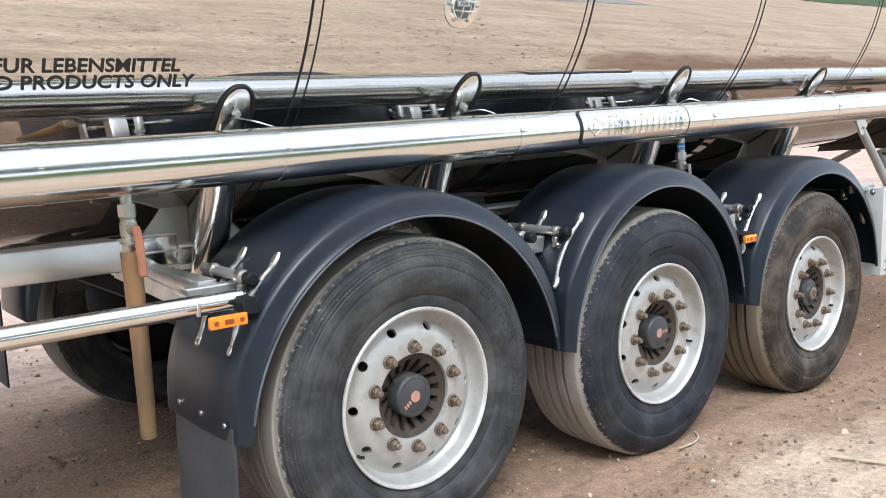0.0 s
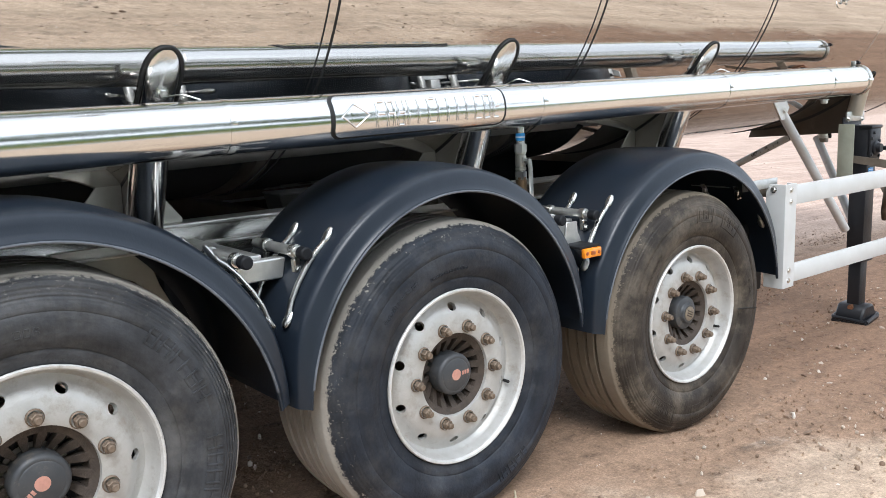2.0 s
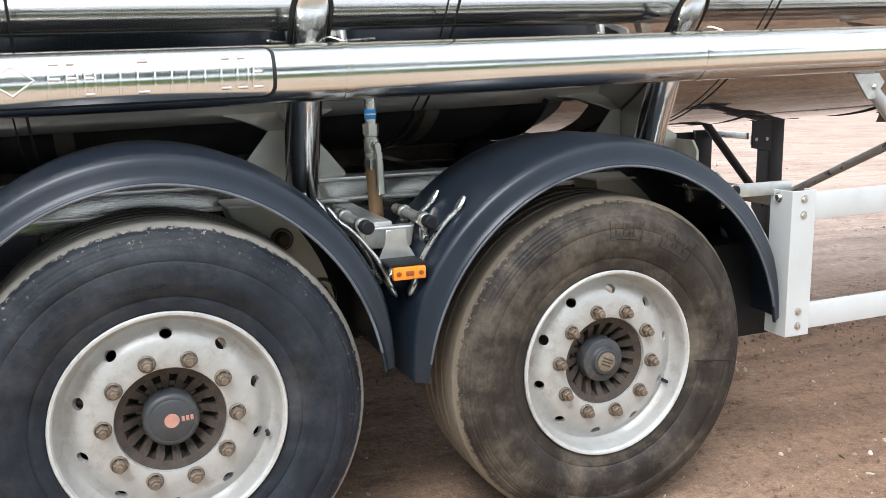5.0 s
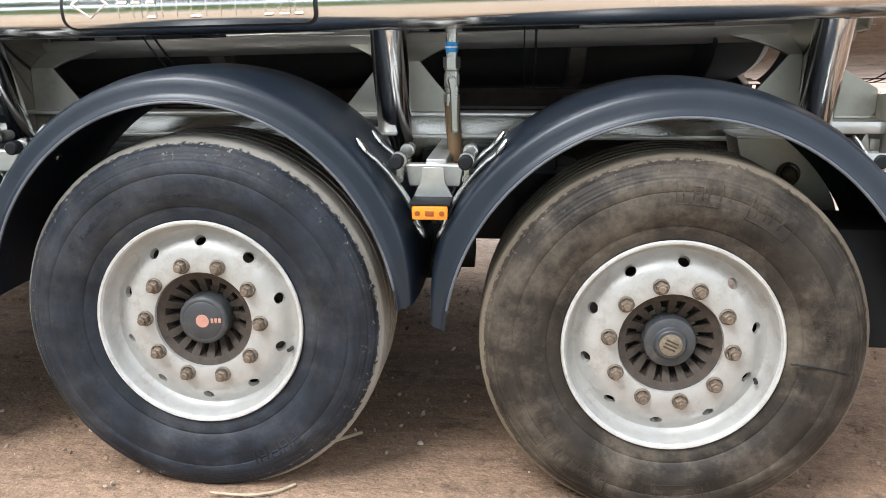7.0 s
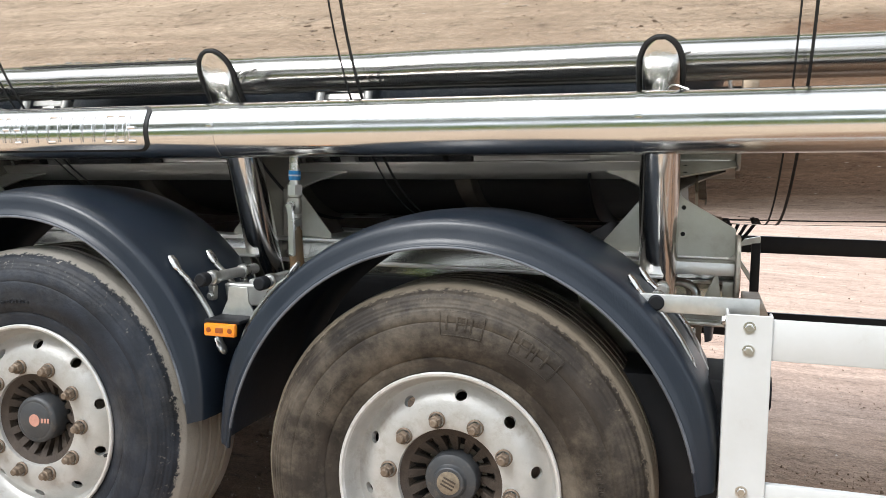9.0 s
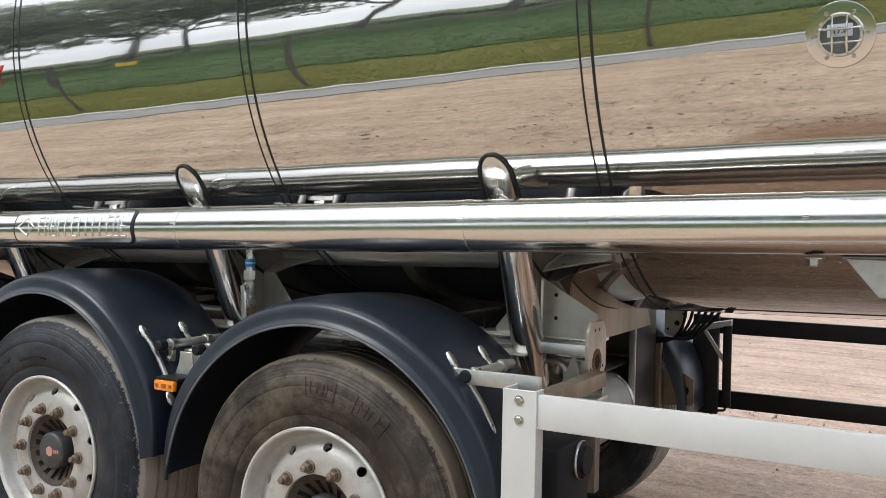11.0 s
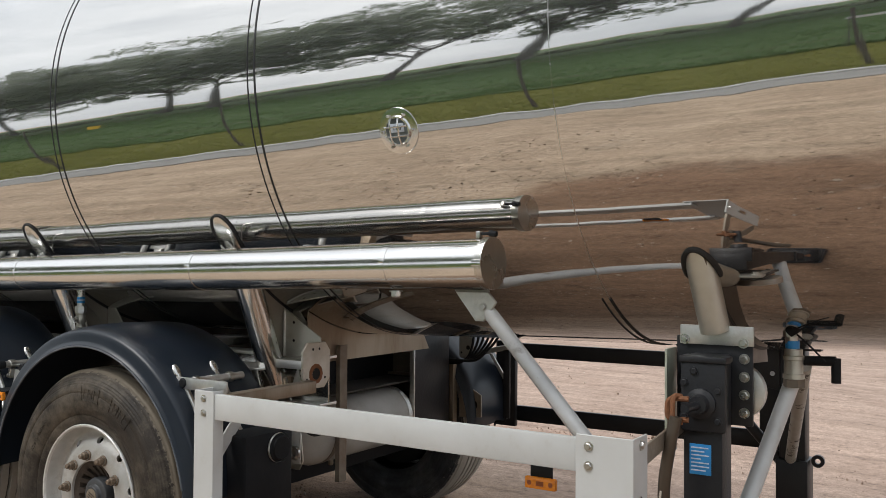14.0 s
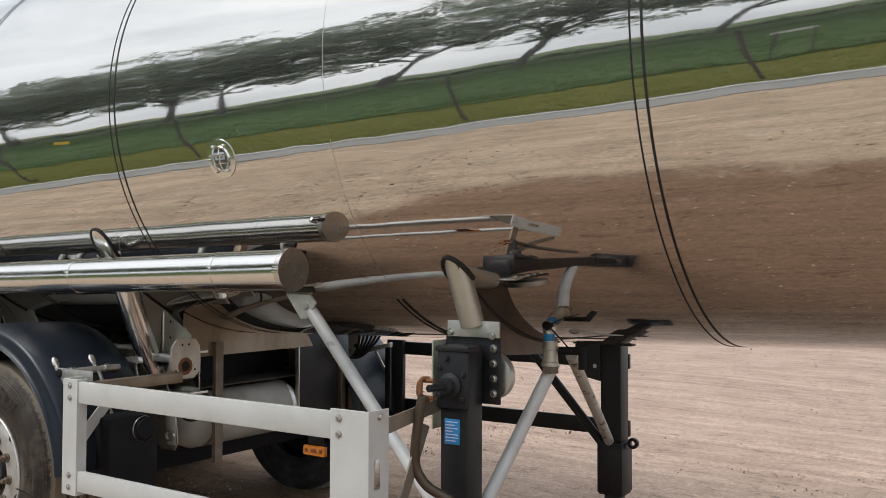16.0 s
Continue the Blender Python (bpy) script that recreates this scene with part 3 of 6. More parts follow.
def rounded(pts, r, n=5):
    """A polyline with its corners rounded."""
    pts = [Vector(p) for p in pts]
    out = [pts[0]]
    for a, b, c in zip(pts, pts[1:], pts[2:]):
        u, v = (a - b), (c - b)
        d = min(r, u.length * 0.45, v.length * 0.45)
        p, q = b + u.normalized() * d, b + v.normalized() * d
        for i in range(n + 1):
            t = i / n
            out.append((1 - t) ** 2 * p + 2 * t * (1 - t) * b + t * t * q)
    out.append(pts[-1])
    return out


def tube(pts, r, n=14, caps=True, bm=None, radii=None, flat=1.0):
    """A round bar or pipe along a polyline. flat squeezes it across."""
    b = bmesh.new()
    pts = [Vector(p) for p in pts]
    rings = []
    d0 = (pts[1] - pts[0]).normalized()
    up = Vector((0, 0, 1)) if abs(d0.z) < 0.9 else Vector((0, 1, 0))
    side = d0.cross(up).normalized()
    for i, p in enumerate(pts):
        d = (pts[min(i + 1, len(pts) - 1)] - pts[max(i - 1, 0)]).normalized()
        side = (side - d * side.dot(d)).normalized()
        nor = side.cross(d).normalized()
        rr = radii[i] if radii else r
        rings.append([b.verts.new(p + side * (rr * math.cos(2 * math.pi * k / n)) + nor * (rr * flat * math.sin(2 * math.pi * k / n))) for k in range(n)])
    for u, v in zip(rings, rings[1:]):
        for k in range(n):
            b.faces.new((u[k], u[(k + 1) % n], v[(k + 1) % n], v[k]))
    if caps:
        b.faces.new(rings[0][::-1])
        b.faces.new(rings[-1])
    return merge(bm, b)


def lathe(profile, n=48, axis="y", centre=(0, 0, 0), closed=False, bm=None):
    """Turn a profile of (radius, place along the axis) round that axis."""
    b = bmesh.new()
    rings = []
    for r, a in profile:
        if r < 1e-6:
            p = {"x": (a, 0, 0), "y": (0, a, 0), "z": (0, 0, a)}[axis]
            rings.append([b.verts.new(Vector(centre) + Vector(p))])
            continue
        ring = []
        for k in range(n):
            c, s = r * math.cos(2 * math.pi * k / n), r * math.sin(2 * math.pi * k / n)
            p = {"x": (a, c, s), "y": (c, a, s), "z": (c, s, a)}[axis]
            ring.append(b.verts.new(Vector(centre) + Vector(p)))
        rings.append(ring)
    pairs = list(zip(rings, rings[1:])) + ([(rings[-1], rings[0])] if closed else [])
    for u, v in pairs:
        for k in range(max(len(u), len(v))):
            j = (k + 1) % n
            if len(u) == 1 and len(v) > 1:
                b.faces.new((u[0], v[j], v[k]))
            elif len(v) == 1 and len(u) > 1:
                b.faces.new((u[k], u[j], v[0]))
            elif len(u) > 1:
                b.faces.new((u[k], u[j], v[j], v[k]))
    return merge(bm, b)


def bolt(at, r=0.012, h=0.010, d=(0, -1, 0), washer=True):
    """A hexagon bolt head with its washer, standing out of a face along d."""
    b = lathe([(0, h), (r * 0.8, h), (r, h * 0.8), (r, 0.0), (0, 0)], 6, "z")
    if washer:
        b = lathe([(0, 0.0025), (r * 1.35, 0.0025), (r * 1.35, -0.001), (0, -0.001)], 16, "z", bm=b)
    q = Vector(d).to_track_quat("Z", "Y").to_matrix().to_4x4()
    return moved(b, Matrix.Translation(at) @ q)


def writing(name, text, size, mat, parent, place, align="LEFT", label=""):
    """Letters of the built-in font as a thin mesh; place maps (along, up, out) to the world."""
    cu = bpy.data.curves.new("letters", "FONT")
    cu.body, cu.size, cu.extrude, cu.align_x, cu.resolution_u = text, size, 0.0006, align, 3
    cu.offset = size * 0.018
    tmp = bpy.data.objects.new("letters", cu)
    scene.collection.objects.link(tmp)
    bpy.context.view_layer.update()
    me = bpy.data.meshes.new_from_object(tmp.evaluated_get(bpy.context.evaluated_depsgraph_get()))
    bpy.data.objects.remove(tmp)
    for v in me.vertices:
        v.co = place(*v.co)
    me.materials.clear()
    me.materials.append(mat)
    me.name = name
    ob = new(name, me)
    settle(ob, parent)
    return tagged(ob, label)


# ---------------------------------------------------------------- ground and distance
def make_ground():
    b = bmesh.new()
    def steps(lo, hi, fine_lo, fine_hi, step):
        out, v = [], fine_lo
        while v < fine_hi:
            out.append(v)
            v += step
        out.append(fine_hi)
        g, v = step, fine_hi
        while v < hi:
            g *= 1.28
            v = min(hi, v + g)
            out.append(v)
        g, v, low = step, fine_lo, []
        while v > lo:
            g *= 1.28
            v = max(lo, v - g)
            low.append(v)
        return low[::-1] + out
    xs, ys = steps(-900, 900, -4.0, 9.0, 0.09), steps(-900, 900, -4.2, 7.0, 0.09)
    rows = []
    for x in xs:
        row = []
        for y in ys:
            h = 0.0
            if abs(x) < 60 and -5 < y < 60:
                near = max(0.0, 1 - max(abs(x) - 20, 0) / 40) * min(1.0, (y + 4.6) / 0.6 if y < -4 else 1.0)
                h = (0.030 * noise.noise(Vector((x * 0.5, y * 0.5, 1.0))) + 0.014 * noise.noise(Vector((x * 2.1, y * 2.1, 5.0)))
                     + 0.007 * noise.noise(Vector((x * 6.0, y * 6.0, 9.0)))) * near - 0.004
                h += 0.011 * noise.noise(Vector((x * 0.13 + y * 0.02, y * 2.4 + x * 0.25, 3.0))) * near   # long ruts
                h = min(h, 0.012)
            row.append(b.verts.new((x, y, h)))
        rows.append(row)
    for u, v in zip(rows, rows[1:]):
        for k in range(len(ys) - 1):
            b.faces.new((u[k], v[k], v[k + 1], u[k + 1]))
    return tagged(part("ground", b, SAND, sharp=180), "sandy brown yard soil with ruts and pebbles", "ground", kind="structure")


ground = make_ground()


def make_pebbles():
    rng = random.Random(4)
    verts, faces = [], []
    ico = bmesh.new()
    bmesh.ops.create_icosphere(ico, subdivisions=1, radius=1.0)
    base, tri = [v.co.copy() for v in ico.verts], [[v.index for v in f.verts] for f in ico.faces]
    ico.free()
    spots = [(rng.uniform(-2, 8), rng.uniform(-3.0, 3.0)) for _ in range(120)]
    for i in range(21450):
        x, y = rng.uniform(-3.5, 9), rng.uniform(-4.2, 4)
        if i > 11000:                      # drifts of crumbs
            u, v = rng.choice(spots)
            x, y = u + rng.gauss(0, 0.30), v + rng.gauss(0, 0.11)
        if i > 17500:
            x, y = rng.uniform(-12, 22), rng.uniform(-4.0, 26)
        if i >= 21000:                     # pale chips on the dark belt beside the trailer
            x, y = rng.uniform(0.5, 10), rng.uniform(-2.6, -0.2)
        s = 0.0022 + 0.010 * rng.random() ** 5 + (0.006 if i > 17500 else 0) + (0.003 if i >= 21000 else 0)
        if i % 15 == 0 and i < 11000:      # single larger stones
            s = rng.uniform(0.004, 0.010)
        m = Matrix.LocRotScale((x, y, s * 0.05 - 0.004), Euler([rng.uniform(0, 6.3) for _ in range(3)]), (s * rng.uniform(0.8, 1.6), s, s * rng.uniform(0.35, 0.8)))
        o = len(verts)
        verts += [m @ v for v in base]
        faces += [[o + k for k in f] for f in tri]
    me = bpy.data.meshes.new("pebbles")
    me.from_pydata(verts, [], faces)
    me.materials.append(STONE)
    return tagged(new("pebbles", me), "scattered small pale stones lying on the sandy yard", "pebbles", kind="stuff")


make_pebbles()


def make_clods():
    """Crumbs of the soil itself, thrown up in streaks along the wheel tracks."""
    rng = random.Random(12)
    verts, faces = [], []
    ico = bmesh.new()
    bmesh.ops.create_icosphere(ico, subdivisions=1, radius=1.0)
    base, tri = [v.co.copy() for v in ico.verts], [[v.index for v in f.verts] for f in ico.faces]
    ico.free()
    streaks = [(rng.uniform(-3, 9), rng.choice((-1.0, -0.35, 0.55, 1.6, 2.3, 3.4, 4.6)) + rng.gauss(0, 0.25)) for _ in range(260)]
    for _ in range(22000):
        u, v = rng.choice(streaks)
        x, y = u + rng.gauss(0, 0.42), v + rng.gauss(0, 0.05)
        s = 0.002 + 0.0075 * rng.random() ** 4
        m = Matrix.LocRotScale((x, y, s * 0.10 - 0.003), Euler([rng.uniform(0, 6.3) for _ in range(3)]), (s * rng.uniform(0.8, 1.7), s, s * rng.uniform(0.4, 0.8)))
        o = len(verts)
        verts += [m @ (v * rng.uniform(0.75, 1.2)) for v in base]
        faces += [[o + k for k in f] for f in tri]
    me = bpy.data.meshes.new("soil_crumbs")
    me.from_pydata(verts, [], faces)
    me.materials.append(SAND)
    return tagged(new("soil_crumbs", me), "loose brown crumbs of soil along the wheel tracks", "soil crumbs", kind="stuff")


make_clods()


# ---------------------------------------------------------------- the tank trailer
# its own axes: x forwards, y from the near wheels to the far ones, z up from the rear wheel's foot
trailer = empty("tank_trailer", "polished stainless steel food tank trailer parked on a sandy yard", "trailer")
trailer.matrix_basis = LEVEL
AXLES = (0.0, 1.31, 2.62)
TIP = 0.024
MID, CZ, RT, RV = 1.2, 2.21, 1.16, 1.09      # the tank's axis and half its width and height
TANK_BACK, TANK_FRONT = -2.4, 9.2


def tank_z(x):
    """The height of the tank's axis, which falls a little to the rear outlet."""
    return CZ + 0.018 * (x - 5.2)


def hub_z(x):
    return 0.52 - TIP * x


def on_tank(x, angle, out=0.0):
    """A point of the tank's near side; angle 0 is level with its axis, positive below."""
    a = radians(angle)
    return Vector((x, MID - (RT + out) * math.cos(a), tank_z(x) - (RV + out) * math.sin(a)))


def oval(bm):
    """Squeeze what was turned round the tank's axis to the tank's oval."""
    for v in bm.verts:
        v.co.z = tank_z(v.co.x) + (v.co.z - CZ) * RV / RT
    return bm


def outside(p):
    return ((p.y - MID) / (RT + 0.001)) ** 2 + ((p.z - tank_z(p.x)) / (RV + 0.001)) ** 2 > 1


# tank shell with dished ends
prof = [(0, TANK_BACK - 0.28), (0.5, TANK_BACK - 0.24), (0.9, TANK_BACK - 0.13), (1.1, TANK_BACK - 0.03), (RT, TANK_BACK + 0.05)]
prof += [(RT, TANK_BACK + 0.05 + (TANK_FRONT - TANK_BACK - 0.1) * i / 24) for i in range(1, 25)]
prof += [(1.1, TANK_FRONT + 0.03), (0.9, TANK_FRONT + 0.13), (0.5, TANK_FRONT + 0.24), (0, TANK_FRONT + 0.28)]
tank = part("tank", oval(lathe(prof, 192, "x", (0, MID, CZ))), TANK, trailer, "mirror-polished stainless steel tank shell", 60)

# pairs of black sealed seams round the shell
seam_wide = part("seam", oval(lathe([(RT - 0.01, -0.004), (RT + 0.0015, -0.004), (RT + 0.0015, 0.004), (RT - 0.01, 0.004)], 160, "x", (0, MID, CZ), closed=True)), SEAL, tank, "black sealing line round the shell")
seam_thin = part("seam", oval(lathe([(RT - 0.01, -0.0025), (RT + 0.0015, -0.0025), (RT + 0.0015, 0.0025), (RT - 0.01, 0.0025)], 160, "x", (0, MID, CZ), closed=True)), SEAL, tank, "thin black sealing line round the shell")
BANDS = (-1.44, -0.22, 1.0, 2.225, 3.445, 5.835, 7.05, 8.27)
for i, x in enumerate(BANDS):
    wide, thin = (x + 0.018, x - 0.018) if x > 0.5 else (x - 0.018, x + 0.018)
    if i == 0:
        seam_wide.matrix_basis, seam_thin.matrix_basis = pose(wide, 0, 0.018 * wide), pose(thin, 0, 0.018 * thin)
    else:
        again(seam_wide, pose(wide, 0, 0.018 * wide)), again(seam_thin, pose(thin, 0, 0.018 * thin))
for x, r in ((4.662, 0.0055), (4.632, 0.0035)):         # below, where the weld is sealed as well
    part("seam", tube([on_tank(x, a, 0.0005) for a in range(55, 127, 3)], r, 6), SEAL, tank, "black sealing line under the belly")
part("weld_seam", oval(lathe([(RT - 0.01, -0.0012), (RT + 0.0006, -0.0012), (RT + 0.0006, 0.0012), (RT - 0.01, 0.0012)], 160, "x", (4.66, MID, CZ), closed=True)), STEEL, tank, "fine weld line round the shell")


# temperature gauges let into the shell
def gauge(x, angle, digits):
    p = on_tank(x, angle)
    m = Matrix.Translation(p) @ Vector(on_tank(x, angle, 1) - p).to_track_quat("Z", "Y").to_matrix().to_4x4()
    g = part("gauge", moved(lathe([(0.080, -0.003), (0.078, 0.0012), (0.066, 0.0030), (0.053, 0.0035), (0.050, 0.011), (0.044, 0.011), (0.042, 0.005)], 40, "z"), m), CHROME, tank, "round stainless gauge housing")
    part("gauge_face", moved(lathe([(0, 0.006), (0.043, 0.006)], 32, "z"), m), GLASS, g, "dark display behind a wire guard")
    wires = None
    for k in (-0.016, 0.016):
        wires = tube([(k, -0.045, 0.017), (k, -0.02, 0.026), (k, 0.02, 0.026), (k, 0.045, 0.017)], 0.003, 8, bm=wires)
        wires = tube([(-0.045, k, 0.017), (-0.02, k, 0.026), (0.02, k, 0.026), (0.045, k, 0.017)], 0.003, 8, bm=wires)
    part("wire_guard", moved(wires, m), CHROME, g)
    for k in range(6):
        a = k * math.pi / 3
        part("screw", moved(lathe([(0, 0.013), (0.004, 0.013), (0.005, 0.009), (0.005, 0.004)], 8, "z", (0.060 * math.cos(a), 0.060 * math.sin(a), 0)), m), STEEL, g)
    part("display", moved(box(-0.028, 0.028, -0.004, 0.026, 0.006, 0.008, 0.001), m), PALE, g, "pale liquid crystal display")
    turn = Matrix.Rotation(math.pi, 4, "Z") if (m.to_3x3() @ Vector((0, 1, 0))).z < 0 else Matrix.Identity(4)
    writing("digits", digits, 0.02, LETTER, g, lambda u, v, w: m @ turn @ Vector((u, v + 0.004, 0.0085 + w)), "CENTER")
    return g


gauge(4.085, 17.2, "17.0")
gauge(0.349, 17.8, "17.0")


# black lettering low on the rear flank
def on_flank(x0, angle):
    return lambda u, v, w: on_tank(x0 + u, angle - math.degrees(v / RT), 0.0016 + w)


for line, x, angle in (("FUR LEBENSMITTEL", -0.63, 29.6), ("FOOD PRODUCTS ONLY", -0.585, 32.1)):
    for word in reversed(line.split()):
        o = writing("lettering", word, 0.0565, LETTER, tank, on_flank(x, angle), "RIGHT", "black capital letters")
        x = min(v.co.x for v in o.data.vertices) - 0.018

writing("lettering", "LY", 0.115, RED, tank, on_flank(0.91, 9.4), "RIGHT", "red capital letters")


# ---- the long hose tube along the flank
PY, PR = 0.165, 0.080


def pipe_z(x):
    return 1.33 + 0.0215 * x


P0, P1 = -2.6, 4.40
hose_tube = part("hose_tube", tube([(x, PY, pipe_z(x)) for x in (P0, -1, 0.5, 2, 3.5, P1)], PR, 64), CHROME, trailer, "long polished steel hose tube", 40)
lid = part("end_cap", tube([(P1 - 0.014, PY, pipe_z(P1)), (P1 + 0.012, PY, pipe_z(P1))], PR + 0.005, 48), STEEL, hose_tube, "satin steel end cap with a latch")
part("latch", box(P1 - 0.05, P1 - 0.034, PY - 0.012, PY + 0.012, pipe_z(P1) + PR, pipe_z(P1) + PR + 0.024, 0.003), STEEL, lid)
part("latch_knob", tube([(P1 - 0.034, PY, pipe_z(P1) + PR + 0.016), (P1 - 0.004, PY, pipe_z(P1) + PR + 0.016), (P1 - 0.003, PY, pipe_z(P1) + PR + 0.017), (P1 + 0.022, PY, pipe_z(P1) + PR + 0.014)], 0.006, 12, radii=[0.005, 0.005, 0.011, 0.009]), PLASTIC, lid, "black latch knob")
part("hinge", box(P1 - 0.022, P1 + 0.013, PY - PR - 0.009, PY - PR + 0.004, pipe_z(P1) - 0.011, pipe_z(P1) + 0.011, 0.003), CHROME, lid)
for x in (-1.05, -0.355, 0.62, 1.86, 3.06, 4.02):
    b = tube([(x - 0.011, PY, pipe_z(x)), (x + 0.011, PY, pipe_z(x))], PR + 0.0022, 48)
    c = part("joint_band", b, CHROME, hose_tube, "thin joint band")
    part("clamp_screw", box(x - 0.008, x + 0.008, PY - PR - 0.0055, PY - PR + 0.004, pipe_z(x) + 0.008, pipe_z(x) + 0.020, 0.002), CHROME, c)
part("drain_plug", bolt((4.035, PY - 0.01, pipe_z(4.03) - PR - 0.008), 0.018, 0.022, (0, 0, -1)), STEEL, hose_tube)

# the raised, blind-lettered plate on the tube
def on_pipe(x, a, out):
    z = pipe_z(x)
    return Vector((x, PY - (PR + out) * math.cos(a), z + (PR + out) * math.sin(a)))


def pipe_patch(x0, x1, a0, a1, out, corner=0.02, thick=0.003):
    """A curved sheet with rounded corners on the front of the tube: its skin, and a rim down to the tube."""
    b = bmesh.new()
    w, h = x1 - x0, (a1 - a0) * PR
    us = [corner * (1 - math.cos(radians(15 * k))) for k in range(7)]
    n = max(2, int((w - 2 * corner) / 0.03))
    us += [corner + (w - 2 * corner) * k / n for k in range(1, n)]
    us += [w - corner * (1 - math.cos(radians(90 - 15 * k))) for k in range(7)]
    rows = 20
    grid = []
    for u in us:
        e = min(u, w - u)
        cut = corner - math.sqrt(max(0.0, corner ** 2 - max(0.0, corner - e) ** 2))
        grid.append([b.verts.new(on_pipe(x0 + u, a0 + (cut + (h - 2 * cut) * k / rows) / PR, out)) for k in range(rows + 1)])
    for p, q in zip(grid, grid[1:]):
        for k in range(rows):
            b.faces.new((p[k], q[k], q[k + 1], p[k + 1]))
    ring = [c[0] for c in grid] + grid[-1][1:] + [c[-1] for c in grid[::-1]][1:] + grid[0][-2:0:-1]
    low = []
    for v in ring:
        d = Vector((0, v.co.y - PY, v.co.z - pipe_z(v.co.x))).normalized()
        low.append(b.verts.new(v.co - d * thick))
    for k in range(len(ring)):
        m = (k + 1) % len(ring)
        b.faces.new((ring[k], low[k], low[m], ring[m]))
    return b


A0, A1 = radians(-46), radians(62)
part("plate_edge", pipe_patch(0.935, 1.655, A0, A1, 0.0035, 0.035, 0.004), SEAL, hose_tube, "black rubber edge of the plate")
plate = part("name_plate", pipe_patch(0.946, 1.644, A0 + 0.12, A1 - 0.12, 0.0060, 0.028, 0.003), CHROME, hose_tube, "raised polished plate with blind embossed marks")
rng = random.Random(11)
for k in range(13):
    x, w = 1.10 + k * 0.041, rng.choice((0.004, 0.024, 0.026, 0.027))
    lo, hi = radians(-20), radians(32)
    b = tube([on_pipe(x, lo + (hi - lo) * i / 6, 0.0065) for i in range(7)], 0.0045, 8)
    if w > 0.01:
        if rng.random() < 0.6:
            b = tube([on_pipe(x + w, lo + (hi - lo) * i / 6, 0.0065) for i in range(7)], 0.0045, 8, bm=b)
        for f in rng.sample((0.0, 0.5, 1.0), 2):
            b = tube([on_pipe(x, lo + (hi - lo) * f, 0.0065), on_pipe(x + w, lo + (hi - lo) * f, 0.0065)], 0.0045, 8, bm=b)
    part("embossed_sign", b, CHROME, plate)
part("embossed_lozenge", merge(tube([on_pipe(1.02 + 0.05 * c, radians(6) + 0.42 * s, 0.006) for c, s in ((-1, 0), (0, 1), (1, 0), (0, -1), (-1, 0.001))], 0.004, 8), pipe_patch(1.005, 1.035, radians(-6), radians(18), 0.0085, 0.004, 0.0026)), CHROME, plate)


# ---- round posts and saddle plates that carry the tank
def saddle(x, top_z):
    s_ = empty("saddle", "polished round post with plate and gussets under the tank", parent=trailer)
    # the post leans outwards and is cut where it meets the shell
    shell_y = MID - RT * math.sqrt(1 - ((tank_z(x) - top_z) / RV) ** 2)
    low, top = Vector((x, 0.571, 0.86)), Vector((x, shell_y + 0.062, top_z + 0.022))
    top = low.lerp(top, 1.0)
    b = tube([low.lerp(top, k / 16) for k in range(17)], 0.056, 32)
    post = part("post", b, CHROME, s_, "polished round steel post")
    d = (top - low).normalized()
    n = Vector((0, -d.z, d.y)).normalized()

    # the head of the post is a rounded tongue laid on the shell, with a black seal round it
    def on_shell(dx, z, out):
        return on_tank(x + dx, math.degrees(math.asin((tank_z(x) - z) / RV)), out)

    bm, rows, edge_l, edge_r = bmesh.new(), [], [], []
    for k in range(17):
        s = 0.16 * (k / 16) ** 1.5
        w = 0.053 * math.sqrt(max(0.02, 1 - (1 - min(1.0, s / 0.07)) ** 2))
        edge_l.append(on_shell(-w - 0.004, top_z - s, 0.003))
        edge_r.append(on_shell(w + 0.004, top_z - s, 0.003))
        rows.append([bm.verts.new(on_shell(w * c, top_z - s, -0.003 + (0.009 + 0.12 * s) * math.sqrt(max(0.0, 1 - c ** 6)))) for c in [math.sin(radians(-90 + 15 * i)) for i in range(13)]])
    for u, v in zip(rows, rows[1:]):
        for i in range(12):
            bm.faces.new((u[i], u[i + 1], v[i + 1], v[i]))
    part("head", bm, HEAD, s_, "flat polished head of the post with a rounded end")
    part("seal", tube(edge_l[::-1] + edge_r, 0.0062, 8), SEAL, post, "black sealant bead along the shell")
    part("grounding_stud", bolt(low + d * 0.66 + n * 0.055, 0.014, 0.014, n), STEEL, post)
    part("wire", tube(rounded([low + d * 0.65 + n * 0.067, (x + 0.03, PY + 0.03, pipe_z(x) + PR + 0.02), (x + 0.075, PY + 0.01, pipe_z(x) + PR + 0.003)], 0.02), 0.0025, 6), STEEL, post)
    # web plate behind the post, up to the shell
    arc = [(p.y, p.z) for p in (on_tank(x, a, 0.004) for a in range(46, 91, 5))]
    poly = [(0.52, 0.88), (0.72, 0.88), (0.72, 1.0), (1.2, 1.0)] + arc[::-1] + [(0.40, 1.36)]
    part("web_plate", prism(poly, x - 0.004, x + 0.004, "x", 0), WARM, s_, "flat steel plate under the shell")
    part("seal", tube([on_tank(x, a, 0.003) for a in range(36, 91, 3)], 0.006, 8), SEAL, s_, "black sealant along the plate")
    for sgn in (-1, 1):
        g = [(x + sgn * 0.006, 1.022), (x + sgn * 0.19, 1.022), (x + sgn * 0.19, 1.035), (x + sgn * 0.006, 1.26)]
        part("gusset", prism(g, 0.655, 0.663, "y", 0.001), PLATE, s_, "triangular steel gusset plate")
    return s_


for x, top_z in ((-0.43, 1.525), (0.49, 1.568), (1.795, 1.606), (3.10, 1.615)):
    saddle(x, top_z)

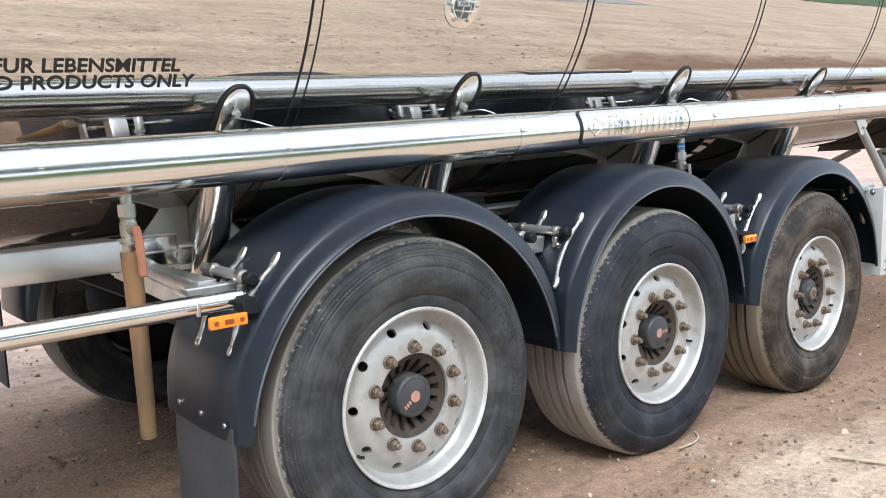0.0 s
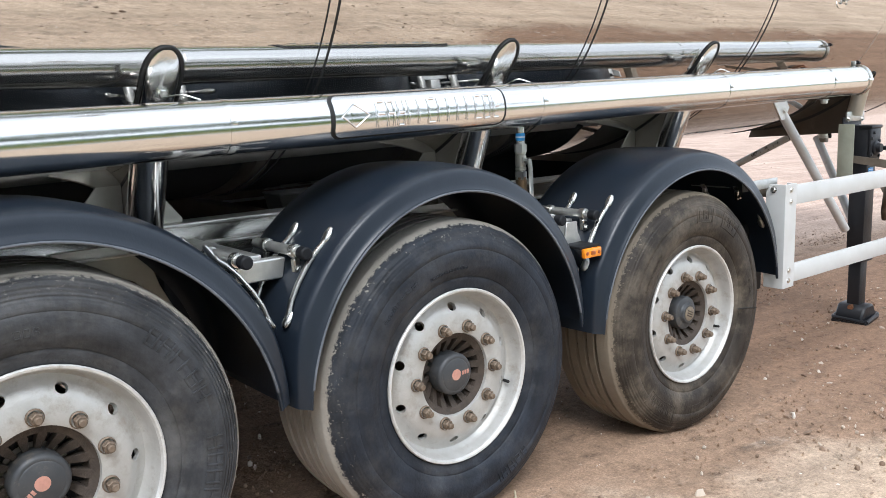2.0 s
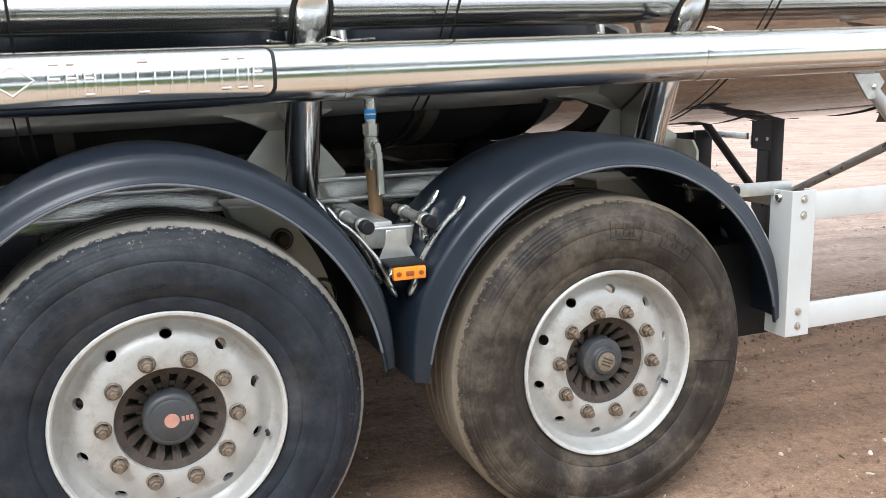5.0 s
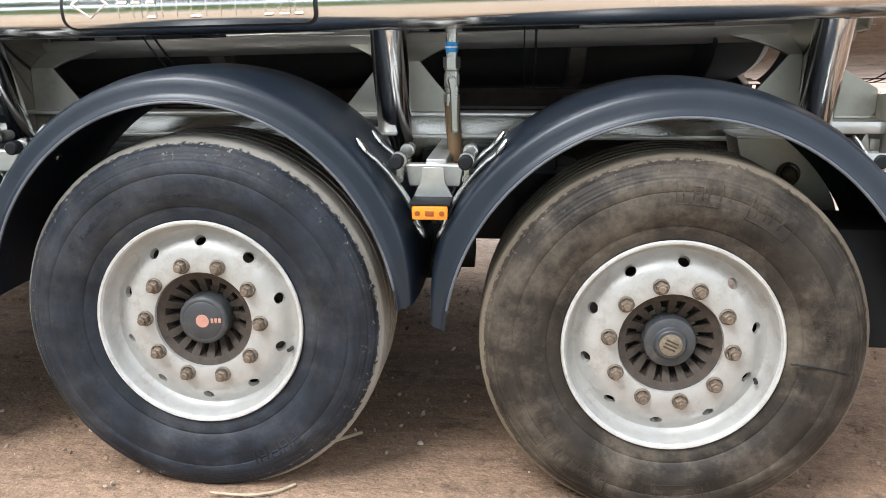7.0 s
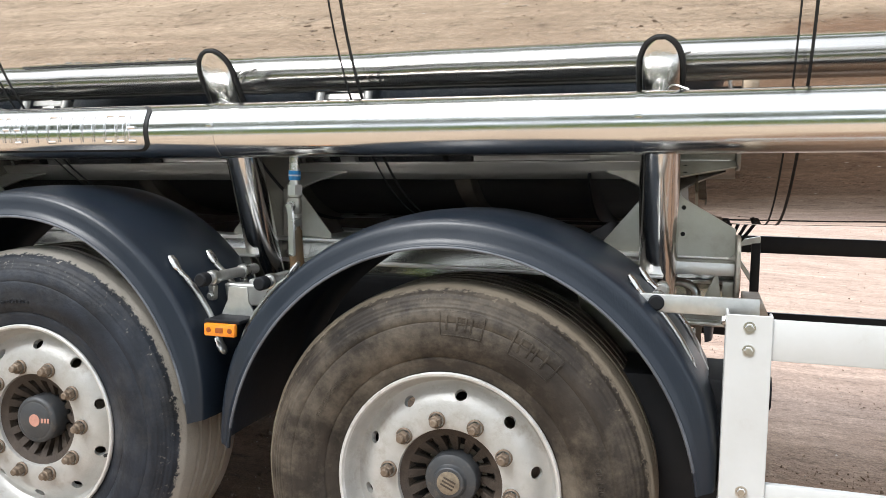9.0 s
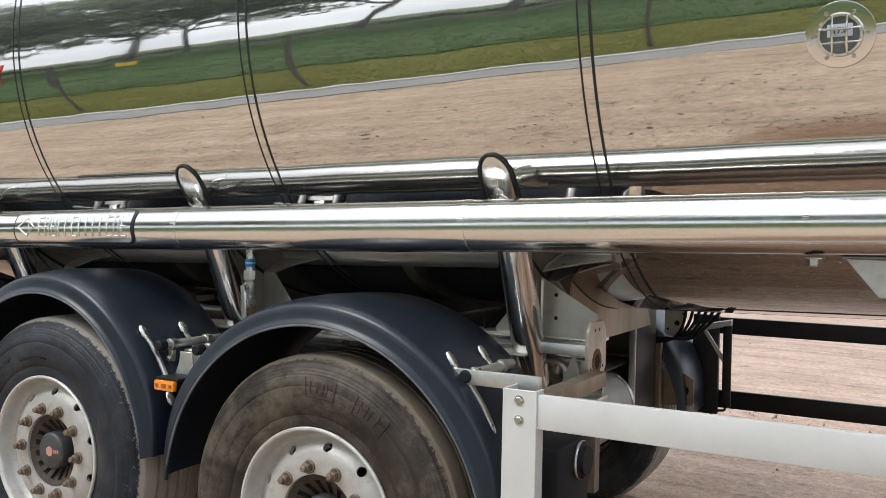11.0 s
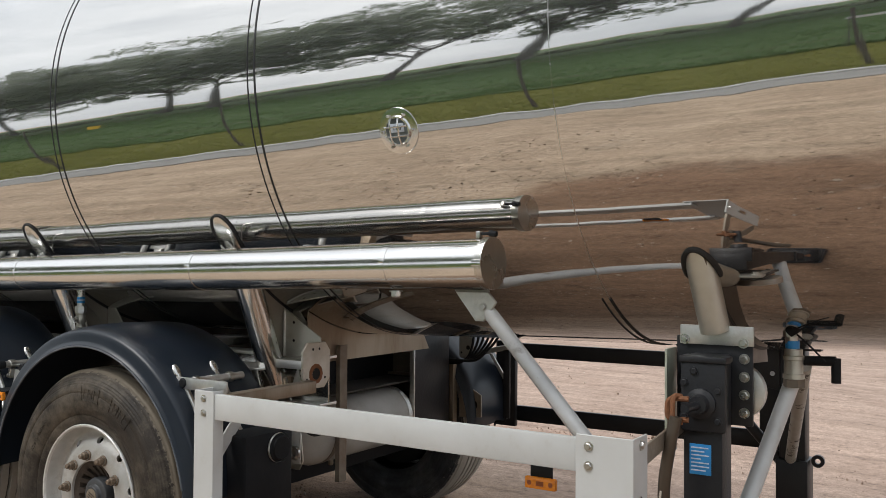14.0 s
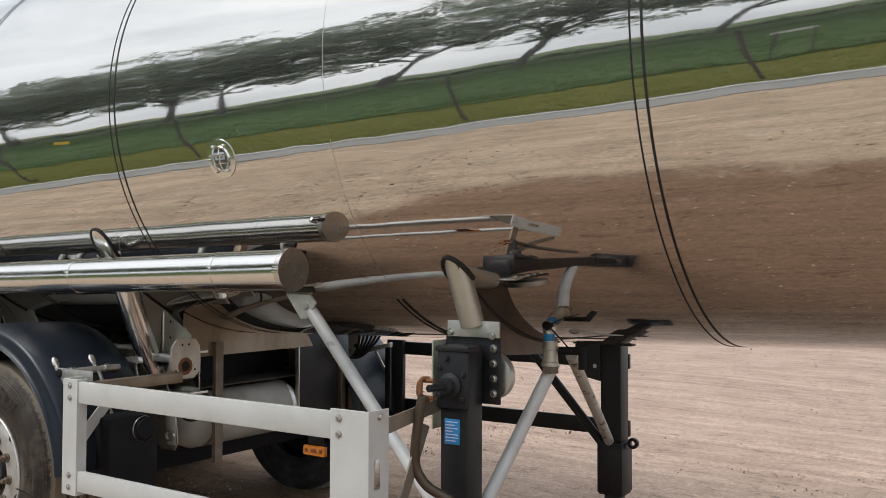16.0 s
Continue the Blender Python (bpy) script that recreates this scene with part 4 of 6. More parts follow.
# ---- chassis rails: welded beams with flanges
for y in (0.60, 1.72):
    x0, x1 = (-0.50, 3.32) if y < 1 else (-2.4, 3.10)
    # web darker than the flanges; far beam in dark steel for its shade
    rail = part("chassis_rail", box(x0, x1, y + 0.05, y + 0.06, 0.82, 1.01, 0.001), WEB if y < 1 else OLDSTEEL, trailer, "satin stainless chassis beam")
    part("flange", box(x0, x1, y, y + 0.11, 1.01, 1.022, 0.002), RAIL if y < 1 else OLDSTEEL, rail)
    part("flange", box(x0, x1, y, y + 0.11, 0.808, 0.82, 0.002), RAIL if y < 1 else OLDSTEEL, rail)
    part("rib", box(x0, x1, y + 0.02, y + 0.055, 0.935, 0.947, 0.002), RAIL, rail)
part("rail_end", box(-0.73, -0.502, 0.605, 0.655, 0.958, 1.058, 0.003), CHROME, trailer, "slim polished beam end")
for z in (0.952, 1.004, 1.059):
    part("rail_edge", box(-0.73, -0.502, 0.597, 0.604, z, z + 0.007, 0.002), RAIL, trailer, "bright folded edge")
part("rail_box", box(-2.4, -0.73, 0.49, 0.60, 0.975, 1.075, 0.008), RAIL, trailer, "square satin steel beam end")
for x in (-1.9, -0.1, 1.1, 2.4):
    part("cross_member", box(x - 0.03, x + 0.03, 0.66, 1.72, 0.9, 1.0, 0.006), OLDSTEEL, trailer)


# ---- wheels
def tyre_mesh():
    side = [(0.290, -0.018), (0.2965, -0.0285), (0.304, -0.032), (0.316, -0.035), (0.330, -0.042), (0.338, -0.0405), (0.342, -0.046), (0.38, -0.056), (0.425, -0.058),
            (0.430, -0.0555), (0.434, -0.0575), (0.448, -0.0555), (0.462, -0.0515), (0.4645, -0.0495), (0.470, -0.0485), (0.481, -0.0425), (0.4835, -0.0395), (0.489, -0.0385), (0.498, -0.0310), (0.505, -0.022), (0.513, -0.010), (0.521, 0.000)]
    tread = [(0.5225, 0.004)]
    for g in (0.062, 0.112, 0.162, 0.212):
        tread += [(0.526, g - 0.0085), (0.501, g - 0.0062), (0.501, g + 0.0062), (0.526, g + 0.0085)]
    tread += [(0.5225, 0.270)]
    other = [(r, 0.274 - y) for r, y in side[::-1]]
    b = lathe(side + tread + other, 128, "y")
    rng = random.Random(3)
    for v in b.verts:
        r = math.hypot(v.co.x, v.co.z)
        if v.co.z < -0.40:
            v.co.z = max(v.co.z, -0.503)
            k = max(0.0, (-v.co.z - 0.40) / 0.1)
            if v.co.y < 0.02 and r > 0.36:
                v.co.y -= 0.010 * min(1.0, k) * (1 - abs(r - 0.44) / 0.1 if abs(r - 0.44) < 0.1 else 0)
        if 0.512 < r < 0.524 and (v.co.y < 0.01):
            v.co.y += rng.uniform(-0.0015, 0.0015)
    return b


def raised_marks(seed, groups, parent, mat):
    """Strokes of raised moulding on the sidewall, each sign a part of its own; some groups stand in a frame."""
    rng = random.Random(seed)

    def wall(rad):
        return float(np.interp(rad, (0.342, 0.38, 0.425, 0.448, 0.484), (-0.046, -0.056, -0.058, -0.0555, -0.0405)))

    def stroke(b, a, rad, w, h):
        q = bmesh.new()
        bmesh.ops.create_cube(q, size=1.0, matrix=Matrix.Diagonal((w, 0.0026, h, 1)))
        bevel(q, 0.0008)
        moved(q, Matrix.Rotation(a, 4, "Y") @ Matrix.Translation((0, wall(rad) - 0.0005, rad)))
        return merge(b, q)

    for start, count, rad, h, framed in groups:
        a = radians(start)
        a_first = a
        for _ in range(count):
            w = rng.choice((0.014, 0.024, 0.026, 0.028)) * h / 0.04
            s = 0.13 * h
            b = stroke(None, a, rad, s, h)
            if w > 0.02 * h / 0.04:
                b = stroke(b, a + w / rad, rad, s, h)
                for f in rng.sample((-0.45, 0.0, 0.45), 2):
                    b = stroke(b, a + w / rad / 2, rad + f * h, w, s)
            part("sidewall_moulding", b, mat, parent)
            a += (w + 0.4 * h) / rad
        if framed:
            n = 14
            for f in (-0.85, 0.85):
                b = None
                for k in range(n):
                    u = a_first - 0.5 * h / rad + (a - a_first + 0.6 * h / rad) * (k + 0.5) / n
                    b = stroke(b, u, rad + f * h, (a - a_first + 0.6 * h / rad) * rad / n * 1.05, 0.09 * h)
                part("moulded_frame", b, mat, parent)
            for u in (a_first - 0.5 * h / rad, a + 0.1 * h / rad):
                part("moulded_frame", stroke(None, u, rad, 0.09 * h, 1.75 * h), mat, parent)


def rim_mesh():
    """The turned rim, with ten round hand holes cut through its disc."""
    prof = [(0.292, 0.05), (0.294, 0.03), (0.295, -0.020), (0.297, -0.030), (0.2975, -0.036), (0.295, -0.040), (0.290, -0.039), (0.286, -0.033), (0.282, -0.022), (0.279, 0.0), (0.273, 0.016),
            (0.264, 0.024), (0.252, 0.022), (0.238, 0.010), (0.222, -0.002), (0.205, -0.008), (0.150, -0.0095), (0.1425, -0.008), (0.1405, 0.0), (0.1405, 0.018), (0.150, 0.014), (0.205, 0.013),
            (0.230, 0.022), (0.252, 0.036), (0.270, 0.044), (0.280, 0.075), (0.292, 0.075)]
    body, cut = bmesh.new(), None
    body = merge(body, lathe(prof, 120, "y", closed=True))
    for k in range(10):
        a = 2 * math.pi * k / 10
        m = Matrix.Rotation(-a, 4, "Y") @ Matrix.Translation((0.2325, 0.006, 0)) @ Matrix.Rotation(radians(37), 4, "Z")
        cut = merge(cut, moved(lathe([(0, -0.05), (0.0162, -0.05), (0.0162, 0.05), (0, 0.05)], 20, "y"), m))
    obs = []
    for b in (body, cut):
        bmesh.ops.recalc_face_normals(b, faces=b.faces)
        me = bpy.data.meshes.new("tmp")
        b.to_mesh(me)
        b.free()
        obs.append(new("tmp", me))
    mod = obs[0].modifiers.new("holes", "BOOLEAN")
    mod.operation, mod.object, mod.solver = "DIFFERENCE", obs[1], "EXACT"
    bpy.context.view_layer.update()
    me = bpy.data.meshes.new_from_object(obs[0].evaluated_get(bpy.context.evaluated_depsgraph_get()))
    for o in obs:
        bpy.data.objects.remove(o)
    out = bmesh.new()
    out.from_mesh(me)
    return out


def make_wheel(x, rubber_mat, mark_groups, y=0.0, far=False):
    w = empty("wheel", "worn truck tyre on a pale aluminium rim", parent=trailer)
    w.matrix_basis = pose(x, y, hub_z(x), 0, 0, 180 if far else 0)
    t = part("tyre", TYRE.copy(), rubber_mat, w, "black truck tyre with a worn dusty tread", 40)
    if mark_groups:
        raised_marks(int(x * 10) + 3, mark_groups, t, rubber_mat)
    return w


def hub_parts(rim, badge, lean):
    n = 10
    for k in range(n):
        a = 2 * math.pi * (k + 0.5) / n
        c, s = math.cos(a), math.sin(a)
        # wheel nut with flange and stud end
        b = lathe([(0.0225, -0.0095), (0.0225, -0.014), (0.0195, -0.017)], 18, "y", (0.1675 * c, 0, 0.1675 * s))
        b = lathe([(0.0165, -0.016), (0.0165, -0.033), (0.0135, -0.036), (0, -0.036)], 6, "y", (0.1675 * c, 0, 0.1675 * s), bm=b)
        b = lathe([(0.0105, -0.035), (0.0105, -0.046), (0.008, -0.049), (0, -0.049)], 12, "y", (0.1675 * c, 0, 0.1675 * s), bm=b)
        part("wheel_nut", b, NUT, rim, "rust-brown wheel nut")
    cup = part("hub", lathe([(0.1405, 0.002), (0.134, 0.006), (0.124, 0.009), (0.1195, 0.0125), (0.118, 0.030), (0.104, 0.052), (0.074, 0.066)], 64, "y"), HUB, rim, "brown dusty hub ring")
    # black lining: the shade between the fins is painted on
    part("hub_bottom_shade", lathe([(0.117, 0.032), (0.104, 0.0515), (0.074, 0.0655)], 48, "y"), HOLE, cup)
    fin = None
    for k in range(16):
        a = 2 * math.pi * k / 16
        if fin is None:
            b = bmesh.new()
            low, top = [], []
            for r, y, w in ((0.1215, 0.0105, 0.0110), (0.112, 0.0145, 0.0115), (0.100, 0.0235, 0.0102), (0.088, 0.0330, 0.0085), (0.070, 0.0450, 0.0065)):
                top.append([b.verts.new((r, y, q * w)) for q in (-1, 1)])
                low.append([b.verts.new((r, y + 0.030, q * w)) for q in (-1, 1)])
            for i in range(4):
                b.faces.new((top[i][0], top[i][1], top[i + 1][1], top[i + 1][0]))
                b.faces.new((low[i][0], low[i + 1][0], low[i + 1][1], low[i][1]))
                for q in (0, 1):
                    b.faces.new((top[i][q], top[i + 1][q], low[i + 1][q], low[i][q]))
            b.faces.new((top[0][0], low[0][0], low[0][1], top[0][1]))
            b.faces.new((top[4][0], top[4][1], low[4][1], low[4][0]))
            fin = part("hub_fin", b, HUB, cup, "brown radial fin")
        else:
            again(fin, fin.matrix_basis @ Matrix.Rotation(-a, 4, "Y"))
    if badge:
        cap = part("hub_cap", lathe([(0.072, 0.060), (0.072, 0.014), (0.069, 0.006), (0.062, 0.002), (0.047, 0.000), (0.043, -0.004), (0.041, -0.012), (0.038, -0.0145), (0, -0.0145)], 48, "y"), HUBCAP, rim, "grey stepped hub cap")
    else:
        cap = part("hub_cap", lathe([(0.072, 0.060), (0.072, 0.002), (0.070, -0.005), (0.065, -0.0095), (0.060, -0.0112), (0.056, -0.0105), (0.052, -0.013), (0.0, -0.013)], 48, "y"), HUBCAP, rim, "grey round hub cap")
    if badge:
        part("badge", lathe([(0.031, -0.012), (0.031, -0.0165), (0.027, -0.0175), (0, -0.0175)], 24, "y"), BADGE, cap, "worn brass-coloured round badge")
        for k in range(3):
            part("badge_mark", box(-0.018, 0.018, -0.0187, -0.0172, -0.013 + 0.010 * k, -0.008 + 0.010 * k, 0.0006), HUB, cap)
    else:
        part("sticker", lathe([(0.019, -0.0125), (0.019, -0.0142), (0, -0.0142)], 24, "y"), PINK, cap, "faded red round sticker")
        for k in range(3):
            part("mark_bar", moved(box(0.0245 + 0.011 * k, 0.0325 + 0.011 * k, -0.0141, -0.0128, -0.007, 0.007, 0.0006), Matrix.Rotation(radians(-lean), 4, "Y")), PINK, cap)
    part("rim_edge", lathe([(0.2984, -0.0325), (0.2984, -0.0375), (0.2955, -0.0412), (0.2895, -0.0403), (0.2850, -0.0320)], 96, "y"), RIMEDGE, rim, "bright worn rim edge")
    v = part("valve", tube(rounded([(0.262, 0.022, 0.0), (0.262, 0.008, 0.0), (0.258, -0.006, 0.0)], 0.006), 0.0055, 10), SEAL, rim)
    return rim


TYRE, RIM_CUT = tyre_mesh(), rim_mesh()
HANGER = ((0.24, 0.965), (0.47, 0.965), (0.505, 0.86), (0.545, 0.78), (0.585, 0.67), (0.598, 0.56), (0.575, 0.52), (0.47, 0.52), (0.36, 0.62), (0.28, 0.80))
WHEELS = ((0.0, RUBBER_A, ((40, 6, 0.425, 0.046, False), (88, 6, 0.425, 0.046, False), (-62, 9, 0.372, 0.018, False), (-5, 3, 0.385, 0.02, False)), 144, False),
          (1.31, RUBBER_B, ((-52, 12, 0.395, 0.015, False), (140, 5, 0.425, 0.036, False), (-20, 14, 0.372, 0.012, False)), 19, False),
          (2.62, RUBBER_C, ((0, 3, 0.43, 0.036, True), (26, 3, 0.43, 0.040, True), (166, 4, 0.43, 0.036, True), (205, 5, 0.43, 0.036, True), (-66, 14, 0.385, 0.013, False), (76, 6, 0.40, 0.013, False)), 24, True))
for x, mat, groups, turn, badge in WHEELS:
    w = make_wheel(x, mat, groups)
    rim = part("rim", RIM_CUT.copy(), RIM, w, "pale aluminium rim with road dirt", 40)
    rim.matrix_basis = pose(0, 0, 0, 0, turn, 0)
    hub_parts(rim, badge, 22 if x == AXLES[1] else 0)
    part("brake_drum", lathe([(0.0, 0.06), (0.16, 0.06), (0.20, 0.09), (0.20, 0.28), (0.0, 0.28)], 40, "y"), OLDSTEEL, w)
    # far side
    w = make_wheel(x, RUBBER_A, None, 2 * MID, True)
    rim = part("rim", RIM_CUT.copy(), RIM, w, "pale aluminium rim", 40)
    part("brake_drum", lathe([(0.0, 0.08), (0.20, 0.08), (0.262, 0.10), (0.262, 0.25), (0.23, 0.27), (0.0, 0.27)], 40, "y"), PLASTIC, w, "black brake drum")
    part("axle", tube([(x, 0.25, hub_z(x)), (x, 2.15, hub_z(x))], 0.065, 20), OLDSTEEL, trailer, "dirty round axle tube")
    for y in (0.62, 1.74):
        if y > 1 and x > 2:
            continue
        part("air_bag", lathe([(0.0, -0.11), (0.10, -0.11), (0.125, -0.08), (0.13, 0.0), (0.115, 0.03), (0.135, 0.07), (0.12, 0.14), (0.0, 0.14)], 28, "z", (x - 0.33, y, 0.70)), PLASTIC, trailer, "black rubber air spring")
        if y < 1 and x > 1:
            part("brake_chamber", lathe([(0, -0.80), (0.085, -0.80), (0.108, -0.785), (0.110, -0.71), (0.118, -0.705), (0.118, -0.685), (0.110, -0.68), (0.108, -0.63), (0.070, -0.615), (0.070, -0.57), (0, -0.565)], 28, "x", (x, y, 0.562)), PLASTIC, trailer, "black brake chamber")
            part("bag_carrier", box(x - 0.75, x - 0.30, y - 0.05, y + 0.10, 0.60, 0.90, 0.02), PLASTIC, trailer, "black air spring carrier")
        part("trailing_arm", prism([(x + 0.52, 0.70), (x + 0.40, 0.60), (x - 0.05, 0.56), (x - 0.45, 0.55), (x - 0.45, 0.60), (x - 0.05, 0.66), (x + 0.40, 0.74)], y - 0.04, y + 0.04, "y", 0.006), OLDSTEEL, trailer, "dirty steel trailing arm")
        h = part("hanger_bracket", prism([(x + dx, z) for dx, z in HANGER], y - 0.17, y - 0.162, "y", 0.002), PLATE, trailer, "dull steel hanger plate of the suspension")
        part("hanger_plate", prism([(x + dx, z) for dx, z in HANGER], y - 0.012, y - 0.004, "y", 0.002), PLATE, h)
        part("hanger_flange", box(x + 0.235, x + 0.50, y - 0.185, y - 0.004, 0.9655, 0.974, 0.002), RAIL, h, "bright folded top edge")
        part("hanger_bolt", merge(lathe([(0.036, 0.0), (0.036, -0.008), (0.030, -0.011)], 24, "y", (x + 0.402, y - 0.17, 0.856)), lathe([(0.026, -0.008), (0.024, -0.026), (0.016, -0.034), (0, -0.036)], 20, "y", (x + 0.402, y - 0.17, 0.856))), NUT, h, "rust-brown domed bolt")
        part("pivot_bolt", merge(lathe([(0.058, 0.0), (0.058, -0.010), (0.050, -0.014)], 28, "y", (x + 0.516, y - 0.17, 0.660)), lathe([(0.034, -0.012), (0.034, -0.032), (0, -0.034)], 6, "y", (x + 0.516, y - 0.17, 0.660))), OLDSTEEL, h, "dark pivot bolt")
part("tyre_crack", prism([(2.925, 0.4275), (3.00, 0.4195), (3.075, 0.4075), (3.076, 0.4095), (3.00, 0.4225), (2.925, 0.4290)], -0.0605, -0.050, "y", 0), HOLE, trailer, "dark crack across the tyre wall")
TYRE.free()
RIM_CUT.free()


# ---- mudguards
def mudguard_mesh(wide):
    """Shell with a rolled lip on the outer side and a turned-down inner edge, a little wider than a half circle."""
    prof = [(0.645, 0.449), (0.664, 0.442), (0.684, 0.433), (0.697, 0.420), (0.706, 0.398), (0.712, 0.33), (0.716, 0.15), (0.713, 0.06), (0.706, 0.005), (0.7005, -0.024), (0.6965, -0.036), (0.691, -0.0435), (0.684, -0.0475), (0.670, -0.0515), (0.652, -0.0575), (0.639, -0.0625), (0.6365, -0.0665),
            (0.632, -0.0690), (0.6270, -0.0680), (0.6255, -0.063), (0.627, -0.057), (0.634, -0.0545), (0.652, -0.0495), (0.672, -0.0430), (0.682, -0.037), (0.688, -0.026), (0.694, 0.000), (0.702, 0.05), (0.706, 0.15), (0.705, 0.33), (0.699, 0.393), (0.691, 0.413), (0.680, 0.426), (0.661, 0.435), (0.643, 0.441)]
    b = bmesh.new()
    rings = []
    for k in range(0, 65):
        u = k / 64
        a = radians(6.5 + 169 * u)
        ring = []
        for r, y in prof:
            x, z = r * math.cos(a), r * math.sin(a)
            low = max(0.0, 1 - z / 0.30)                     # taller than wide, and shallower towards its ends
            x *= (0.947 - 0.075 * max(0.0, r - 0.63) / 0.1 * low) * wide
            ring.append(b.verts.new((x, y, z)))
        rings.append(ring)
    m = len(prof)
    for u, v in zip(rings, rings[1:]):
        for k in range(m):
            b.faces.new((u[k], u[(k + 1) % m], v[(k + 1) % m], v[k]))
    b.faces.new(rings[0][::-1])
    b.faces.new(rings[-1])
    return b


def lip_mesh(wide):
    """The bead along the guard's outer edge, which carries a painted sky highlight."""
    pts = []
    for k in range(2, 63):
        a = radians(6.5 + 169 * k / 64)
        pts.append((0.6285 * math.cos(a) * 0.947 * wide, -0.0675, 0.6285 * math.sin(a)))
    return tube(pts, 0.0042, 8)


GUARDS = ((0.008, 1.045, 0.484), (1.302, 0.975, 0.482), (2.622, 1.04, 0.449))   # middle, breadth and height of the guards
for i, (x, wide, gz) in enumerate(GUARDS):
    for far in (False, True):
        g = part("mudguard", mudguard_mesh(wide), GUARD, trailer, "blue-black plastic mudguard with a rolled lip", 50)
        g.matrix_basis = pose(x, 2 * MID if far else 0.0, gz, 0, 0, 180 if far else 0)
        if not far:
            part("lip", lip_mesh(wide), LIP, g, "rolled edge of the mudguard, its sky highlight put into a paler colour")
        if i == 0 and not far:
            # flat rear skirt, rivets and hanging flap
            part("mud_flap", prism([(-0.662, 0.10), (-0.650, 0.10), (-0.656, -0.40), (-0.670, -0.40)], -0.03, 0.36, "y", 0.003), FLAP, g, "black rubber mud flap")
            for yy in (0.0, 0.15, 0.30):
                part("rivet", bolt((-0.668, yy, 0.105), 0.009, 0.006, (-1, 0, -0.1), False), STEEL, g)


# ---- mudguard pegs, straps and arms
def clip_bar(x, y, side, z):
    """A flat bright bar with a rounded boss at each end, lying along the guard's back."""
    top, low = Vector((x + side * 0.086, y, z + 0.038)), Vector((x - side * 0.068, y - 0.014, z - 0.190))
    d = (low - top).normalized()
    out = Vector((-side * abs(d.z), 0, abs(d.x)))
    top, low = top + out * 0.004, low + out * 0.008
    pts = [top, top + d * 0.030 + out * 0.003, top + d * 0.050 + out * 0.011, top + d * 0.10 + out * 0.020, top + d * 0.17 + out * 0.023, top + d * 0.225 + out * 0.018, low - d * 0.025 + out * 0.006, low + out * 0.002]
    b = tube(rounded(pts, 0.012, 3), 0.0100, 10, flat=0.75)
    for p in (top, low):
        q = lathe([(0.0, -0.032), (0.010, -0.027), (0.0165, -0.010), (0.0165, 0.010), (0.010, 0.022), (0.0, 0.027)], 12, "z")
        b = merge(b, moved(q, Matrix.Translation(p) @ d.to_track_quat("Z", "Y").to_matrix().to_4x4() @ Matrix.Diagonal((1, 0.55, 1, 1))))
    return b


def mount(name_x, pegs, z, arm=True):
    """Pegs as (x, side, shift of the clips) that hold the ends of the guards, on an arm from the chassis."""
    x = name_x
    s = empty("mudguard_mount", "galvanised mudguard bracket with pegs and bright clips", parent=trailer)
    for px, side, shift in pegs:
        part("peg", tube([(px, 0.05, z), (px, 0.10, z), (px, 0.33, z)], 0.0160, 24), GALV, s, "round galvanised peg")
        part("peg_cap", lathe([(0, -0.022), (0.015, -0.021), (0.0195, -0.016), (0.0195, 0.014), (0.0160, 0.016)], 24, "y", (px, 0.034, z)), PLASTIC, s, "black rubber end cap")
        for y in (0.085, 0.26):
            part("clamp", lathe([(0.0160, -0.013), (0.0212, -0.012), (0.0225, 0.0), (0.0212, 0.012), (0.0160, 0.013)], 24, "y", (px, y, z)), STEEL, s, "bright pipe clamp")
            part("clamp_ear", prism([(px - side * 0.011, z - 0.021), (px + side * 0.011, z - 0.021), (px + side * 0.009, z - 0.066), (px - side * 0.009, z - 0.066)], y - 0.012, y + 0.012, "y", 0.004), STEEL, s)
            part("clamp_bolt", bolt((px, y - 0.013, z - 0.052), 0.009, 0.010), STEEL, s)
        part("clip", clip_bar(px + shift, 0.035, side, z), STEEL, s, "bent bright steel clip")
        part("clip", clip_bar(px + shift - side * 0.012, 0.215, side, z), STEEL, s, "bent bright steel clip")
    if arm:
        part("arm", box(x - 0.03, x + 0.03, 0.176, 0.655, z - 0.07, z - 0.012, 0.006), GALV, s, "square galvanised arm")
        w = 0.085
        part("cross_bar", prism([(x - w, z - 0.022), (x + w, z - 0.022), (x + w - 0.012, z - 0.085), (x - w + 0.012, z - 0.085)], 0.13, 0.175, "y", 0.004), GALV, s, "folded galvanised cross bar")
    return s


def marker_lamp(x0, x1, y, z0, z1, parent):
    l = part("marker_lamp", box(x0, x1, y, y + 0.018, z0, z1, 0.005), ORANGE, parent, "orange side marker lamp")
    w, h = x1 - x0, z1 - z0
    for f in (0.16, 0.84):
        part("reflector_dot", lathe([(0, -0.002), (h * 0.2, -0.001), (h * 0.22, 0.002)], 14, "y", (x0 + w * f, y, (z0 + z1) / 2)), AMBER, l)
    part("reflector_dot", box(x0 + w * 0.38, x0 + w * 0.62, y - 0.0015, y + 0.003, z0 + h * 0.3, z1 - h * 0.3, 0.001), AMBER, l)
    return l


m0 = mount(-0.60, ((-0.538, 1, 0.0),), 0.982)
mount(0.69, ((0.592, -1, -0.015), (0.782, 1, 0.0)), 0.972)
m2 = mount(1.962, ((1.869, -1, -0.01), (2.056, 1, 0.012)), 0.944)
m3 = mount(3.19, ((3.124, -1, 0.03),), 0.958, arm=False)
part("lamp_bracket", prism([(1.935, 0.925), (1.993, 0.925), (1.997, 0.885), (2.02, 0.842), (1.91, 0.842), (1.93, 0.885)], 0.06, 0.068, "y", 0.001), GALV, m2, "bent galvanised lamp bracket")
